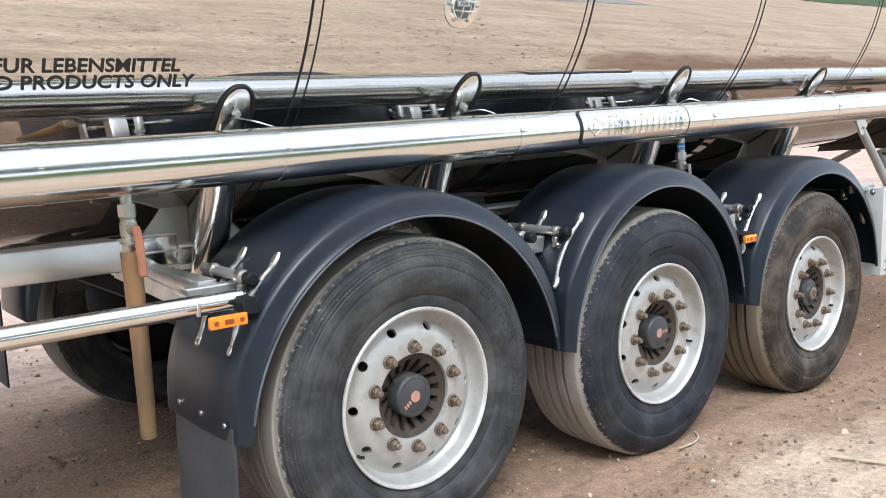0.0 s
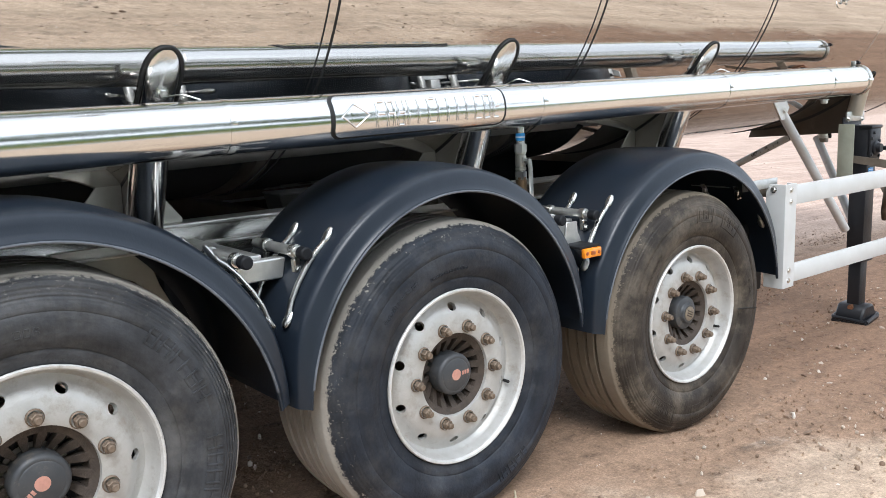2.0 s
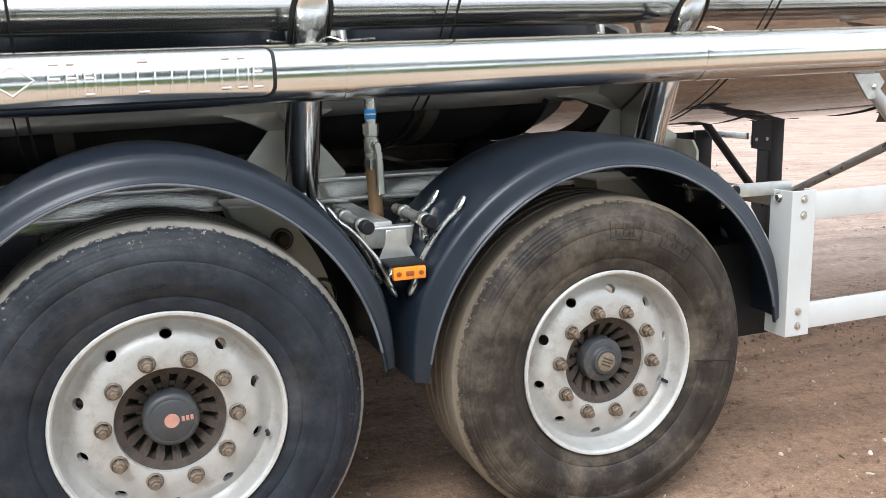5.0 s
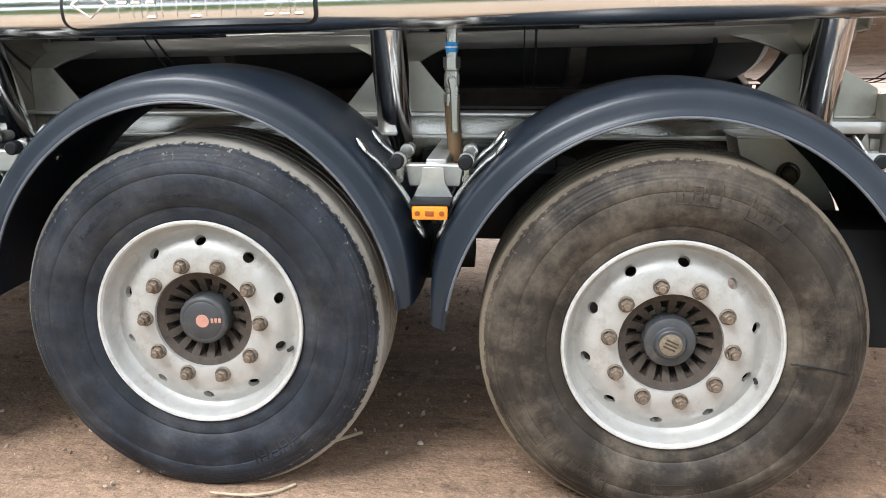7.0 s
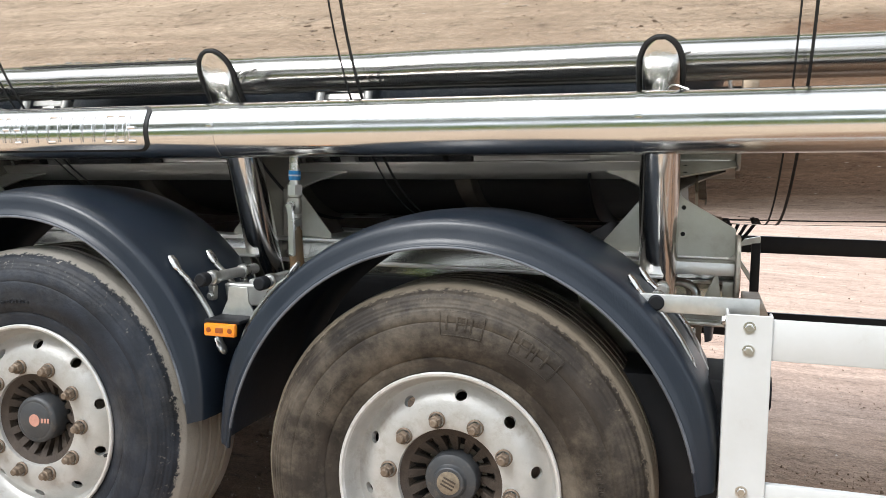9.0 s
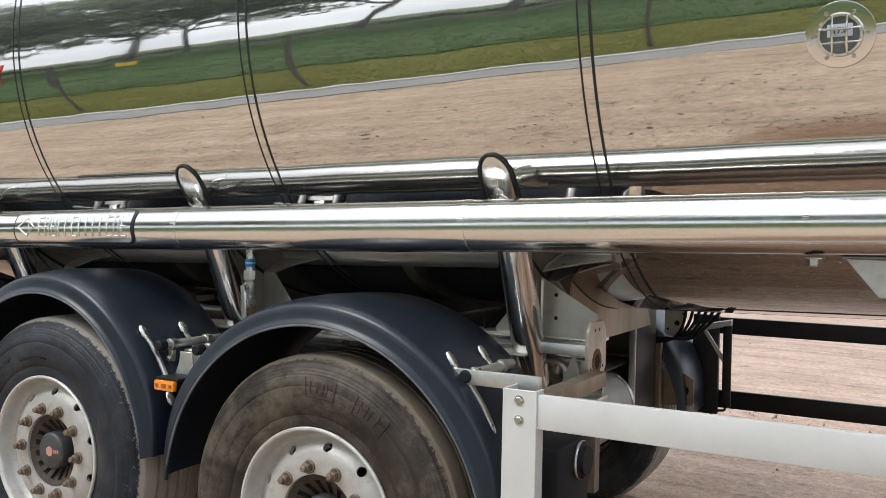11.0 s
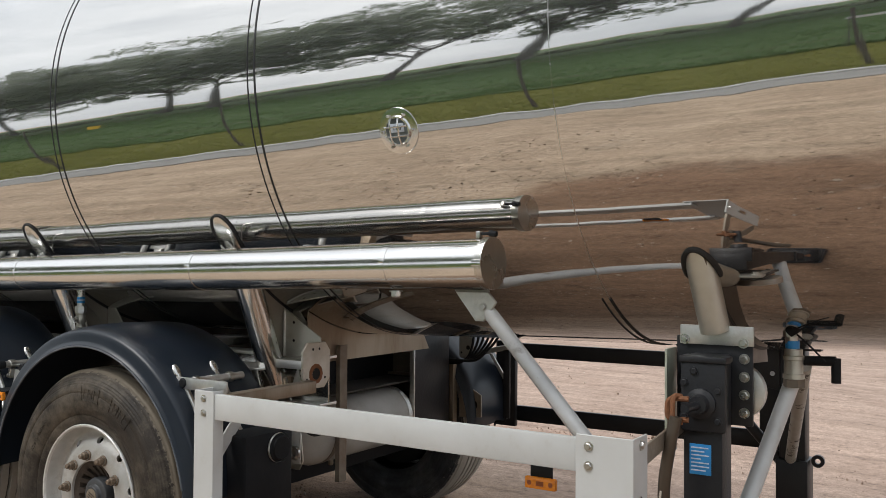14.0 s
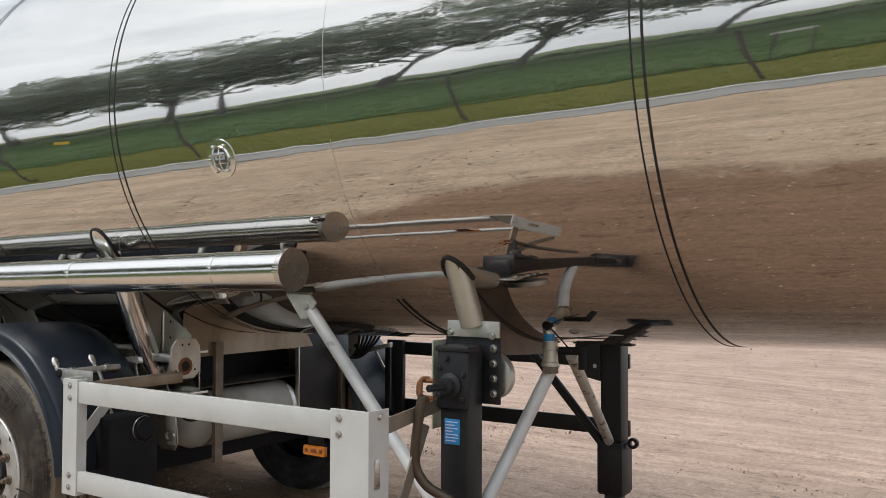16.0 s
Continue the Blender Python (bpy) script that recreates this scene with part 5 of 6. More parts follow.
part("lamp_shelf", box(1.91, 2.02, -0.03, 0.068, 0.834, 0.844, 0.003), PLASTIC, m2)
marker_lamp(1.918, 2.014, -0.045, 0.800, 0.836, m2)
marker_lamp(-0.712, -0.602, -0.068, 0.878, 0.912, m0)
part("lamp_bracket", prism([(-0.60, 0.945), (-0.565, 0.945), (-0.56, 0.90), (-0.605, 0.90)], -0.049, -0.043, "y", 0.001), PLASTIC, m0)
part("lamp_stay", box(-0.60, -0.565, -0.043, 0.03, 0.90, 0.945, 0.004), PLASTIC, m0)
part("side_tube", tube([(-2.4, 0.03, 0.935), (-0.575, 0.03, 0.93)], 0.029, 24), CHROME, trailer, "polished round side rail")
part("rail_arm", prism([(0.0, 0.945), (0.62, 1.0), (0.62, 0.94), (0.0, 0.905)], -0.715, -0.705, "x", 0.002), GALV, m0, "flat galvanised arm")


# ---- drain valves
def drain_valve(x, y, z_top, z_bot, mat, handle, blue=True, r0=0.023, r1=0.023, reach=0.31):
    v = empty("drain_valve", "stainless ball valve with a lever and a hanging drain hose", parent=trailer)
    part("pipe", tube([(x, y, z_top), (x, y, z_top - 0.09)], 0.017, 18), STEEL, v)
    if blue:
        part("label_band", lathe([(0.0185, -0.015), (0.0190, 0.0), (0.0185, 0.015)], 20, "z", (x, y, z_top - 0.06)), BLUE, v, "blue printed band")
        part("band_line", lathe([(0.0194, -0.0025), (0.0196, 0.0), (0.0194, 0.0025)], 20, "z", (x, y, z_top - 0.060)), PALE, v)
    part("nut", lathe([(0.0, 0.016), (0.026, 0.016), (0.026, -0.016), (0.0, -0.016)], 6, "z", (x, y, z_top - 0.105)), STEEL, v)
    body = part("body", lathe([(0, 0.052), (0.0185, 0.052), (0.0185, 0.040), (0.0225, 0.037), (0.0225, 0.028), (0.0195, 0.025), (0.0235, 0.014), (0.0235, -0.014), (0.0195, -0.025), (0.0225, -0.028), (0.0225, -0.037), (0.0185, -0.040), (0.0185, -0.052), (0, -0.052)], 20, "z", (x, y, z_top - 0.155)), PLATE, v)
    part("stem", bolt((x, y - 0.024, z_top - 0.155), 0.012, 0.018), STEEL, body)
    part("lever", prism([(x - 0.010, z_top - 0.145), (x + 0.014, z_top - 0.145), (x + 0.022, z_top - 0.185), (x + 0.026, z_top - reach), (x + 0.002, z_top - reach), (x - 0.002, z_top - 0.185)], y - 0.05, y - 0.040, "y", 0.004), handle, body, "valve lever")
    part("nut", lathe([(0.0, 0.016), (0.025, 0.016), (0.025, -0.016), (0.0, -0.016)], 6, "z", (x, y, z_top - 0.215)), STEEL, v)
    h = z_top - 0.22 - z_bot
    part("drain_hose", tube([(x, y, z_top - 0.22), (x + 0.006, y, z_top - 0.22 - h * 0.5), (x + 0.012, y + 0.01, z_bot)], r0, 18, radii=[r0, (r0 + r1) / 2, r1]), mat, v, "hanging drain hose")
    return v


drain_valve(1.992, 0.36, 1.30, 0.90, HOSE, STEEL)
drain_valve(-0.80, 0.22, 1.295, 0.53, HOSE, LEVER, False, 0.028, 0.023, 0.29)


# ---- white side guard ahead of the wheels
sg = empty("side_guard", "white painted aluminium side guard frame", parent=trailer)
YF = -0.065
part("post", prism([(3.285, YF + 0.10), (3.285, YF), (3.385, YF), (3.385, YF + 0.05), (3.379, YF + 0.05), (3.379, YF + 0.006), (3.291, YF + 0.006), (3.291, YF + 0.10)], 0.46, 0.955, "z", 0.0015), WHITE, sg, "white channel post")
part("post", prism([(4.80, YF), (4.965, YF), (4.965, YF + 0.11), (4.959, YF + 0.11), (4.959, YF + 0.006), (4.80, YF + 0.006)], 0.46, 0.958, "z", 0.0015), WHITE, sg, "white angled post")
for z0, z1 in ((0.853, 0.945), (0.478, 0.565)):
    part("rail", box(3.30, 4.83, YF + 0.0065, YF + 0.03, z0, z1, 0.003), WHITE, sg, "white flat rail")
for x in (3.335, 4.838):
    for z in (0.927, 0.874, 0.545, 0.495):
        part("bolt", bolt((x, YF, z), 0.010, 0.007), STEEL, sg)
part("bolt", bolt((3.285, YF + 0.06, 0.93), 0.012, 0.010, (-1, 0, 0)), STEEL, sg)
part("bolt", bolt((4.965, YF + 0.06, 0.935), 0.011, 0.009, (1, 0, 0)), STEEL, sg)
part("slot_plate", box(4.965, 4.970, YF + 0.03, YF + 0.055, 0.70, 0.80, 0.002), STEEL, sg, "small slotted steel plate")
part("brace", prism([(YF + 0.07, 0.635), (YF + 0.07, 0.715), (0.16, 0.884), (0.225, 0.884)], 3.300, 3.308, "x", 0.001), WHITE, sg, "short diagonal white brace")
part("eye_bolt", bolt((3.309, 0.185, 0.835), 0.014, 0.016, (1, 0, 0)), STEEL, sg)
part("cross_arm", box(3.07, 3.36, 0.02, 0.03, 0.935, 0.98, 0.003), GALV, sg, "galvanised bracket arm")
part("cross_arm", box(3.335, 3.385, 0.0, 0.50, 0.885, 0.935, 0.004), STAINED, sg, "stained square tube to the frame")
part("tie_bar", prism([(YF + 0.1, 0.87), (0.45, 0.92), (0.45, 0.965), (YF + 0.1, 0.925)], 4.955, 4.963, "x", 0.001), OLDSTEEL, sg, "steel tie to the landing leg")
part("tie_bar", prism([(YF + 0.11, 0.50), (YF + 0.16, 0.50), (0.30, 0.86), (0.25, 0.88)], 4.95, 4.957, "x", 0.001), OLDSTEEL, sg)
marker_lamp(4.60, 4.70, 0.02, 0.765, 0.80, sg)
part("lamp_bracket", box(4.615, 4.685, 0.03, 0.036, 0.79, 0.855, 0.001), PLASTIC, sg)

# ---- lifting plate and ends of the suspension frame
fr = empty("frame_end", "dirty steel brackets and plates ahead of the wheels", parent=trailer)
lug = part("lug_plate", prism([(0.475, 0.93), (0.51, 0.893), (0.615, 0.893), (0.65, 0.93), (0.65, 1.05), (0.62, 1.088), (0.505, 1.088), (0.475, 1.05)], 3.318, 3.330, "x", 0.002), LUG, fr, "galvanised lug plate with a worn hole")
part("lug_hole", lathe([(0.044, 0.0), (0.042, 0.003), (0.030, 0.004), (0.024, 0.001)], 11, "x", (3.330, 0.558, 0.955)), RUST, fr, "rust-stained edge of the hole")
part("lug_bore", lathe([(0.0245, 0.002), (0, 0.0022)], 20, "x", (3.330, 0.558, 0.955)), HOLE, fr)
for dy, dz in ((-0.020, 0.105), (0.020, 0.105), (0.058, -0.02), (-0.058, -0.02)):
    part("bore", lathe([(0.006, 0.001), (0, 0.0012)], 12, "x", (3.330, 0.558 + dy, 0.955 + dz)), HOLE, fr)
part("shelf_bracket", box(3.108, 3.316, 0.505, 0.598, 1.004, 1.012, 0.002), PLATE, fr, "folded steel shelf")
part("shelf_lip", box(3.108, 3.316, 0.500, 0.5045, 0.975, 1.012, 0.002), RAIL, fr, "bright folded lip")
part("shelf_bracket", prism([(3.225, 0.885), (3.285, 0.885), (3.272, 0.974), (3.262, 0.974)], 0.515, 0.521, "y", 0.001), PLATE, fr, "triangular steel stiffener")
for y in (0.53, 0.575):
    part("socket_cheek", box(3.285, 3.315, y, y + 0.006, 0.90, 0.955, 0.001), PLATE, fr)
part("bent_pipe", tube(rounded([(3.10, 0.62, 0.935), (3.17, 0.60, 0.94), (3.21, 0.585, 0.925), (3.22, 0.58, 0.87)], 0.03), 0.012, 12), RAIL, fr, "bright bent pipe")
part("end_plate", prism([(3.106, 1.0125), (3.30, 1.0125), (3.3175, 1.03), (3.3175, 1.105), (3.106, 1.226)], 0.600, 0.608, "y", 0.001), PLATE, fr, "large dull steel gusset plate")
part("weld_bead", tube([(3.112, 0.597, 1.016), (3.112, 0.597, 1.216)], 0.005, 8), RAIL, fr, "bright weld bead")
part("weld_bead", tube([(3.112, 0.596, 1.016), (3.30, 0.596, 1.016)], 0.004, 8), RAIL, fr, "bright weld bead")
for z in (1.085, 1.165):
    part("bore", lathe([(0.007, -0.001), (0, -0.0012)], 12, "y", (3.165, 0.600, z)), HOLE, fr)
part("upright", prism([(3.206, 0.84), (3.232, 0.84), (3.232, 0.892), (3.226, 0.892), (3.226, 0.846), (3.206, 0.846)], 0.425, 1.05, "z", 0.001), OLDSTEEL, fr, "rusty steel angle upright")
arc = [(p.y, p.z) for p in (on_tank(3.20, k, 0.003) for k in (62, 66, 70, 74, 78, 82, 86, 90, 94, 98, 102, 106))]
part("belly_plate", prism([(0.62, 0.978), (1.62, 0.978)] + arc[::-1], 3.196, 3.204, "x", 0), STAINED, fr, "stained steel cross plate under the tank")
part("air_vessel", lathe([(0, -0.43), (0.07, -0.42), (0.125, -0.385), (0.150, -0.325), (0.150, 0.345), (0.125, 0.395), (0.07, 0.43), (0, 0.44)], 40, "y", (3.02, 1.17, 0.625)), WHITETANK, trailer, "dirty white compressed air vessel")
for y in (0.90, 1.50):
    part("strap", lathe([(0.1505, -0.014), (0.1530, -0.014), (0.1530, 0.014), (0.1505, 0.014)], 40, "y", (3.02, y, 0.625), closed=True), GALV if y > 1 else OLDSTEEL, trailer, "steel strap round the vessel")
part("vessel_bracket", box(3.15, 3.215, 0.592, 0.60, 0.55, 0.80, 0.003), WHITETANK, trailer, "dirty white bracket plate")
part("vessel_cable", tube(rounded([(3.20, 0.60, 0.72), (3.21, 0.68, 0.655), (3.205, 0.80, 0.665), (3.19, 0.90, 0.74)], 0.06), 0.006, 8), PLASTIC, trailer, "thin black cable")
part("vessel_drain", bolt((3.03, 1.02, 0.476), 0.014, 0.03, (0, 0, -1)), OLDSTEEL, trailer)
part("vessel_plug", lathe([(0.030, 0.0), (0.030, -0.012), (0.020, -0.018), (0.018, -0.006), (0, -0.006)], 16, "y", (3.19, 0.590, 0.60)), STEEL, trailer)
part("control_box", box(3.03, 3.385, 0.10, 0.36, 0.42, 0.765, 0.015), PLASTIC, trailer, "black plastic box behind the wheel")
boot = part("cable_gland", lathe([(0.056, 0.0), (0.054, 0.012), (0.046, 0.016), (0.044, 0.026), (0.0, 0.028)], 28, "x", (3.386, 0.27, 0.70)), PLASTIC, trailer, "round black cable gland")
# bright ring added to draw the light caught on a round edge
part("lit_edge_ring", lathe([(0.0565, 0.001), (0.0585, 0.006), (0.0565, 0.011)], 28, "x", (3.386, 0.27, 0.70)), GALV, boot, "added bright ring in place of a lit round edge")
# three added sheets block daylight, so the space under the tank stays dark
part("underbody_shade", box(-0.55, 3.10, 0.72, 1.70, 0.795, 0.803, 0.001), SHADE_BLACK, trailer, "added black sheet that keeps light out between the chassis beams")
part("shade_sheet", box(-0.55, 3.05, 1.835, 1.843, 0.70, 1.22, 0.001), SHADE_BLACK, trailer, "added black sheet that closes the bright gap along the far beam")
part("shade_sheet", box(2.850, 2.858, 0.67, 1.92, 0.35, 1.06, 0.001), PLASTIC, trailer, "added black sheet that darkens the inside of the frame")
part("upright", box(3.130, 3.160, 1.545, 1.555, 0.50, 1.08, 0.002), GALV, fr, "thin bright plate edge")
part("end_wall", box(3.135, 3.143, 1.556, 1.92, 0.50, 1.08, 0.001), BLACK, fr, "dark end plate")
part("corner_post", prism([(3.09, 1.93), (3.165, 1.93), (3.165, 1.97), (3.159, 1.97), (3.159, 1.936), (3.09, 1.936)], 0.50, 0.86, "z", 0.001), STAINED, fr, "brushed steel corner angle")
part("ear_plate", prism([(3.166, 0.745), (3.215, 0.745), (3.31, 0.69), (3.31, 0.565), (3.166, 0.555)], 1.995, 2.005, "y", 0.002), STAINED, fr, "drilled stained ear plate")
part("bore", lathe([(0.027, -0.001), (0, -0.0012)], 18, "y", (3.26, 1.995, 0.633)), HOLE, fr)
part("hose_plate", prism([(3.162, 1.03), (3.162, 0.905), (3.18, 0.892), (3.235, 0.892), (3.255, 0.93), (3.262, 1.03)], 1.998, 2.004, "y", 0.001), PLATE, fr, "pale drilled plate with hoses")
for u, v, q in ((3.222, 0.955, 0.013), (3.178, 0.925, 0.006), (3.25, 1.00, 0.005)):
    part("bore", lathe([(q, -0.001), (0, -0.0012)], 14, "y", (u, 1.998, v)), HOLE, fr)
for k in range(6):
    o = 0.012 * k
    part("cable", tube(rounded([(3.27 + 0.034 * k, 1.985, 1.045), (3.262 + 0.028 * k, 1.98, 0.97 + 0.004 * k), (3.24 + 0.014 * k, 1.975 - 0.006 * k, 0.905 - 0.004 * k), (3.19, 1.965 - 0.008 * k, 0.868 + 0.004 * k), (3.08, 1.95, 0.86 + 0.006 * k)], 0.05), 0.0075, 8), PLASTIC, fr, "black hose")
arm = part("guard_arm", prism([(3.29, 0.915), (3.29, 0.945), (3.47, 0.985), (3.47, 0.955)], 2.03, 2.06, "y", 0.003), GALV, fr, "steel arm of the far mudguard")
part("guard_brace", prism([(3.335, 0.925), (3.355, 0.925), (3.465, 0.765), (3.445, 0.755)], 2.04, 2.05, "y", 0.002), GALV, fr)
part("guard_post", box(3.432, 3.472, 2.03, 2.045, 0.57, 0.955, 0.003), BLACK, fr, "black flat bar")
part("hook", tube(rounded([(3.45, 2.03, 0.575), (3.45, 2.02, 0.555), (3.39, 2.02, 0.55), (3.385, 2.02, 0.525)], 0.015), 0.006, 8), PLASTIC, fr)
# added panel: fills a bright slit with dark
part("gap_panel", box(3.02, 3.03, 1.845, 2.36, 0.42, 1.12, 0.002), SHADE_BLACK, fr, "added dark panel that closes the bright slit behind the far wheel")
part("mud_flap", box(-0.745, -0.735, 2.06, 2.38, 0.26, 0.78, 0.003), FLAP, trailer, "black rubber mud flap on the far side")

# ---- strut bracket and struts
part("strut_bracket", prism([(4.078, 1.322), (4.218, 1.322), (4.252, 1.285), (4.20, 1.215), (4.165, 1.215)], 0.47, 0.482, "y", 0.002), GALV, trailer, "bent steel strut bracket")
part("bolt", bolt((4.198, 0.47, 1.267), 0.013, 0.010), STEEL, trailer)
part("bracket_flange", box(4.07, 4.21, 0.4825, 0.60, 1.322, 1.330, 0.002), GALV, trailer)
part("bracket_pad", box(4.045, 4.235, 0.462, 0.60, 1.331, 1.348, 0.004), SEAL, trailer, "black rubber pad on the bracket")
part("strut", tube([(4.19, 0.49, 1.275), (4.22, 0.49, 1.24), (4.92, 0.44, 0.50)], 0.027, 20, radii=[0.015, 0.027, 0.027]), GREYTUBE, trailer, "light grey round strut")


# ---- landing legs
def landing_leg(cx, y, hx, hy, top):
    l = empty("landing_leg", "black steel landing leg with a foot", parent=trailer)
    part("leg_tube", box(cx - hx, cx + hx, y - hy, y + hy, 0.30, top, 0.008), BLACK, l, "black square leg tube")
    part("inner_tube", box(cx - hx * 0.75, cx + hx * 0.75, y - hy * 0.75, y + hy * 0.75, -0.02, 0.31, 0.006), BLACK, l)
    part("collar", box(cx - hx - 0.008, cx + hx + 0.008, y - hy - 0.008, y + hy + 0.008, 0.29, 0.32, 0.004), BLACK, l)
    foot = part("foot", prism([(cx - 0.10, -0.085), (cx + 0.10, -0.085), (cx + 0.10, -0.06), (cx + 0.055, 0.01), (cx - 0.055, 0.01), (cx - 0.10, -0.06)], y - 0.09, y + 0.09, "y", 0.012), BLACK, l, "black steel foot plate")
    part("foot_rim", moved(tube(rounded([(-0.12, -0.105, 0.012), (0.12, -0.105, 0.014), (0.12, 0.105, 0.012), (-0.12, 0.105, 0.018), (-0.12, -0.10, 0.012)], 0.03), 0.012, 8), pose(cx, y, -0.086, 2, -3, 8)), BLACK, foot)
    part("foot_pin", tube([(cx - 0.075, y, -0.01), (cx + 0.075, y, -0.01)], 0.018, 14), RUST, foot, "rusty pin")
    part("foot_sole", moved(box(-0.125, 0.125, -0.11, 0.11, -0.018, 0.010, 0.010), pose(cx, y, -0.086, 2, -3, 8)), BLACK, foot)
    return l


LX, FARX = 5.029, 4.992
leg = landing_leg(LX, 0.40, 0.059, 0.053, 1.15)
part("mount_plate", box(4.91, 5.145, 0.475, 0.488, 0.93, 1.20, 0.003), BLACK, leg, "black bolted mounting plate")
part("top_plate", box(4.925, 5.15, 0.462, 0.474, 1.175, 1.235, 0.002), GALV, leg, "drilled galvanised plate")
for z in (1.185, 1.135, 1.08, 1.025, 0.97):
    part("bolt", bolt((5.12, 0.475 if z < 1.16 else 0.462, z), 0.012, 0.011), STEEL, leg)
part("bolt", bolt((4.94, 0.462, 1.190), 0.012, 0.011), STEEL, leg)
part("back_plate", box(4.895, 4.903, 0.40, 0.50, 0.83, 1.16, 0.002), OLIVE, leg, "pale greenish side plate")
part("gear_cover", box(LX - 0.062, LX + 0.072, 0.328, 0.347, 0.925, 1.135, 0.008), BLACK, leg, "black gear case")
part("gear_cap", box(LX - 0.066, LX + 0.076, 0.322, 0.40, 1.13, 1.150, 0.005), BLACK, leg)
part("gear_boss", lathe([(0.045, 0.0), (0.045, -0.012), (0.03, -0.018), (0.026, -0.04), (0, -0.042)], 28, "y", (LX, 0.329, 1.01)), BLACK, leg)
for dx, dz in ((-0.02, 0.095), (0.05, 0.04), (-0.05, -0.04), (0.05, -0.05), (-0.05, 0.06)):
    part("bolt", bolt((LX + dx, 0.328, 1.01 + dz), 0.010, 0.008), BLACK, leg)
part("gear_disc", lathe([(0, -0.006), (0.075, -0.006), (0.088, -0.002), (0.088, 0.03), (0, 0.03)], 36, "y", (5.085, 0.515, 1.03)), GALV, leg, "round steel cover behind the plate")
part("crank_shaft", tube([(LX, 0.275, 1.01), (LX - 0.01, 0.20, 1.01)], 0.013, 14), BLACK, leg)
hang = Matrix.Translation((LX - 5.02, 0.034, 0))
part("shackle", moved(merge(tube(rounded([(4.99, 0.20, 1.04), (4.975, 0.17, 1.045), (4.975, 0.165, 0.965), (4.99, 0.20, 0.965)], 0.02), 0.008, 8), tube(rounded([(5.015, 0.19, 1.035), (4.955, 0.185, 1.035), (4.955, 0.18, 0.975), (5.015, 0.19, 0.975)], 0.02), 0.008, 8)), hang), RUST, leg, "rusty shackle")
part("crank_handle", moved(tube(rounded([(4.985, 0.17, 0.985), (4.975, 0.165, 0.94), (4.95, 0.17, 0.80), (4.945, 0.18, 0.72), (4.98, 0.20, 0.66), (5.06, 0.24, 0.615), (5.10, 0.25, 0.56)], 0.04), 0.018, 14), hang), BROWNED, leg, "worn bent steel crank handle")
lab = part("type_label", box(4.990, 5.055, 0.345, 0.3472, 0.795, 0.886, 0.001), BLUE, leg, "blue printed type label")
for k in range(7):
    part("print_bar", box(4.995, 4.995 + (0.052, 0.040, 0.054, 0.030, 0.054, 0.054, 0.044)[k], 0.3439, 0.3452, 0.877 - 0.0112 * k - 0.004, 0.877 - 0.0112 * k, 0.0005), PALE, lab)
far_leg = landing_leg(FARX, 1.93, 0.056, 0.053, 1.08)
part("leg_sleeve", box(FARX - 0.068, FARX + 0.068, 1.86, 2.0, 0.30, 0.56, 0.006), BLACK, far_leg)
part("hinge_ear", lathe([(0.012, -0.01), (0.028, -0.01), (0.028, 0.01), (0.012, 0.01)], 20, "y", (FARX + 0.1, 1.93, 0.555), closed=True), BLACK, far_leg)
# the post above the near leg, sealed to the shell
post_low, post_top = Vector((5.033, 0.47, 1.22)), Vector((4.988, 0.37, 1.56))
leg_post = part("leg_post", tube([post_low.lerp(post_top, k / 8) for k in range(9)], 0.046, 28), PLATE, trailer, "dull stained round post above the landing leg")
pts = []
d = (post_top - post_low).normalized()
n1 = Vector((1, 0, 0)) - d * d.x
n1.normalize()
n2 = n1.cross(d)
n2 = n2 if n2.y < 0 else -n2
for k in range(-10, 11):
    a = radians(k * 10)
    o = n1 * (0.050 * math.sin(a)) + n2 * (0.050 * math.cos(a))
    lo, hi = -0.4, 0.6
    for _ in range(26):
        m = (lo + hi) / 2
        p = post_low + d * m + o
        if outside(p):
            lo = m
        else:
            hi = m
    pts.append(post_low + d * lo + o)
part("seal", tube(pts, 0.009, 8), SEAL, leg_post, "thick black sealant bead")
# braces from the middle to the legs
part("leg_brace", tube([(5.205, 0.80, 1.06), (5.07, 0.46, 0.52)], 0.026, 18), GREYTUBE, trailer, "light grey round brace")
part("leg_brace", tube([(5.21, 0.95, 1.08), (4.985, 1.88, 0.56)], 0.024, 18), CHIPPED, trailer, "chipped grey round brace")
part("leg_brace", tube([(4.46, 1.90, 1.075), (4.95, 1.90, 0.53)], 0.024, 18), BLACK, trailer, "black round brace")
part("front_cross_plate", prism([(4.80, 1.05), (4.80, 0.89), (4.94, 0.865), (4.94, 1.05)], 1.868, 1.880, "y", 0.002), BLACK, trailer, "black drilled steel plate under the tank")
for dx in (-0.11, -0.03):
    part("bore", lathe([(0.011, -0.001), (0, -0.0012)], 14, "y", (4.94 + dx, 1.868, 0.94)), PALE, trailer)
part("front_cross_bar", box(4.80, 5.12, 1.84, 1.90, 1.052, 1.075, 0.003), BLACK, trailer, "black steel bar under the tank")
arc = [(p.y, p.z) for p in (on_tank(5.03, a, 0.004) for a in range(44, 91, 5))]
part("front_web_plate", prism([(0.52, 1.10), (1.2, 1.06)] + arc[::-1] + [(0.44, 1.26)], 5.026, 5.034, "x", 0), BROWNED, trailer, "stained steel plate above the landing leg")
part("seal", tube([on_tank(5.03, a, 0.003) for a in range(45, 91, 3)], 0.008, 8), SEAL, trailer, "black sealant along the plate")
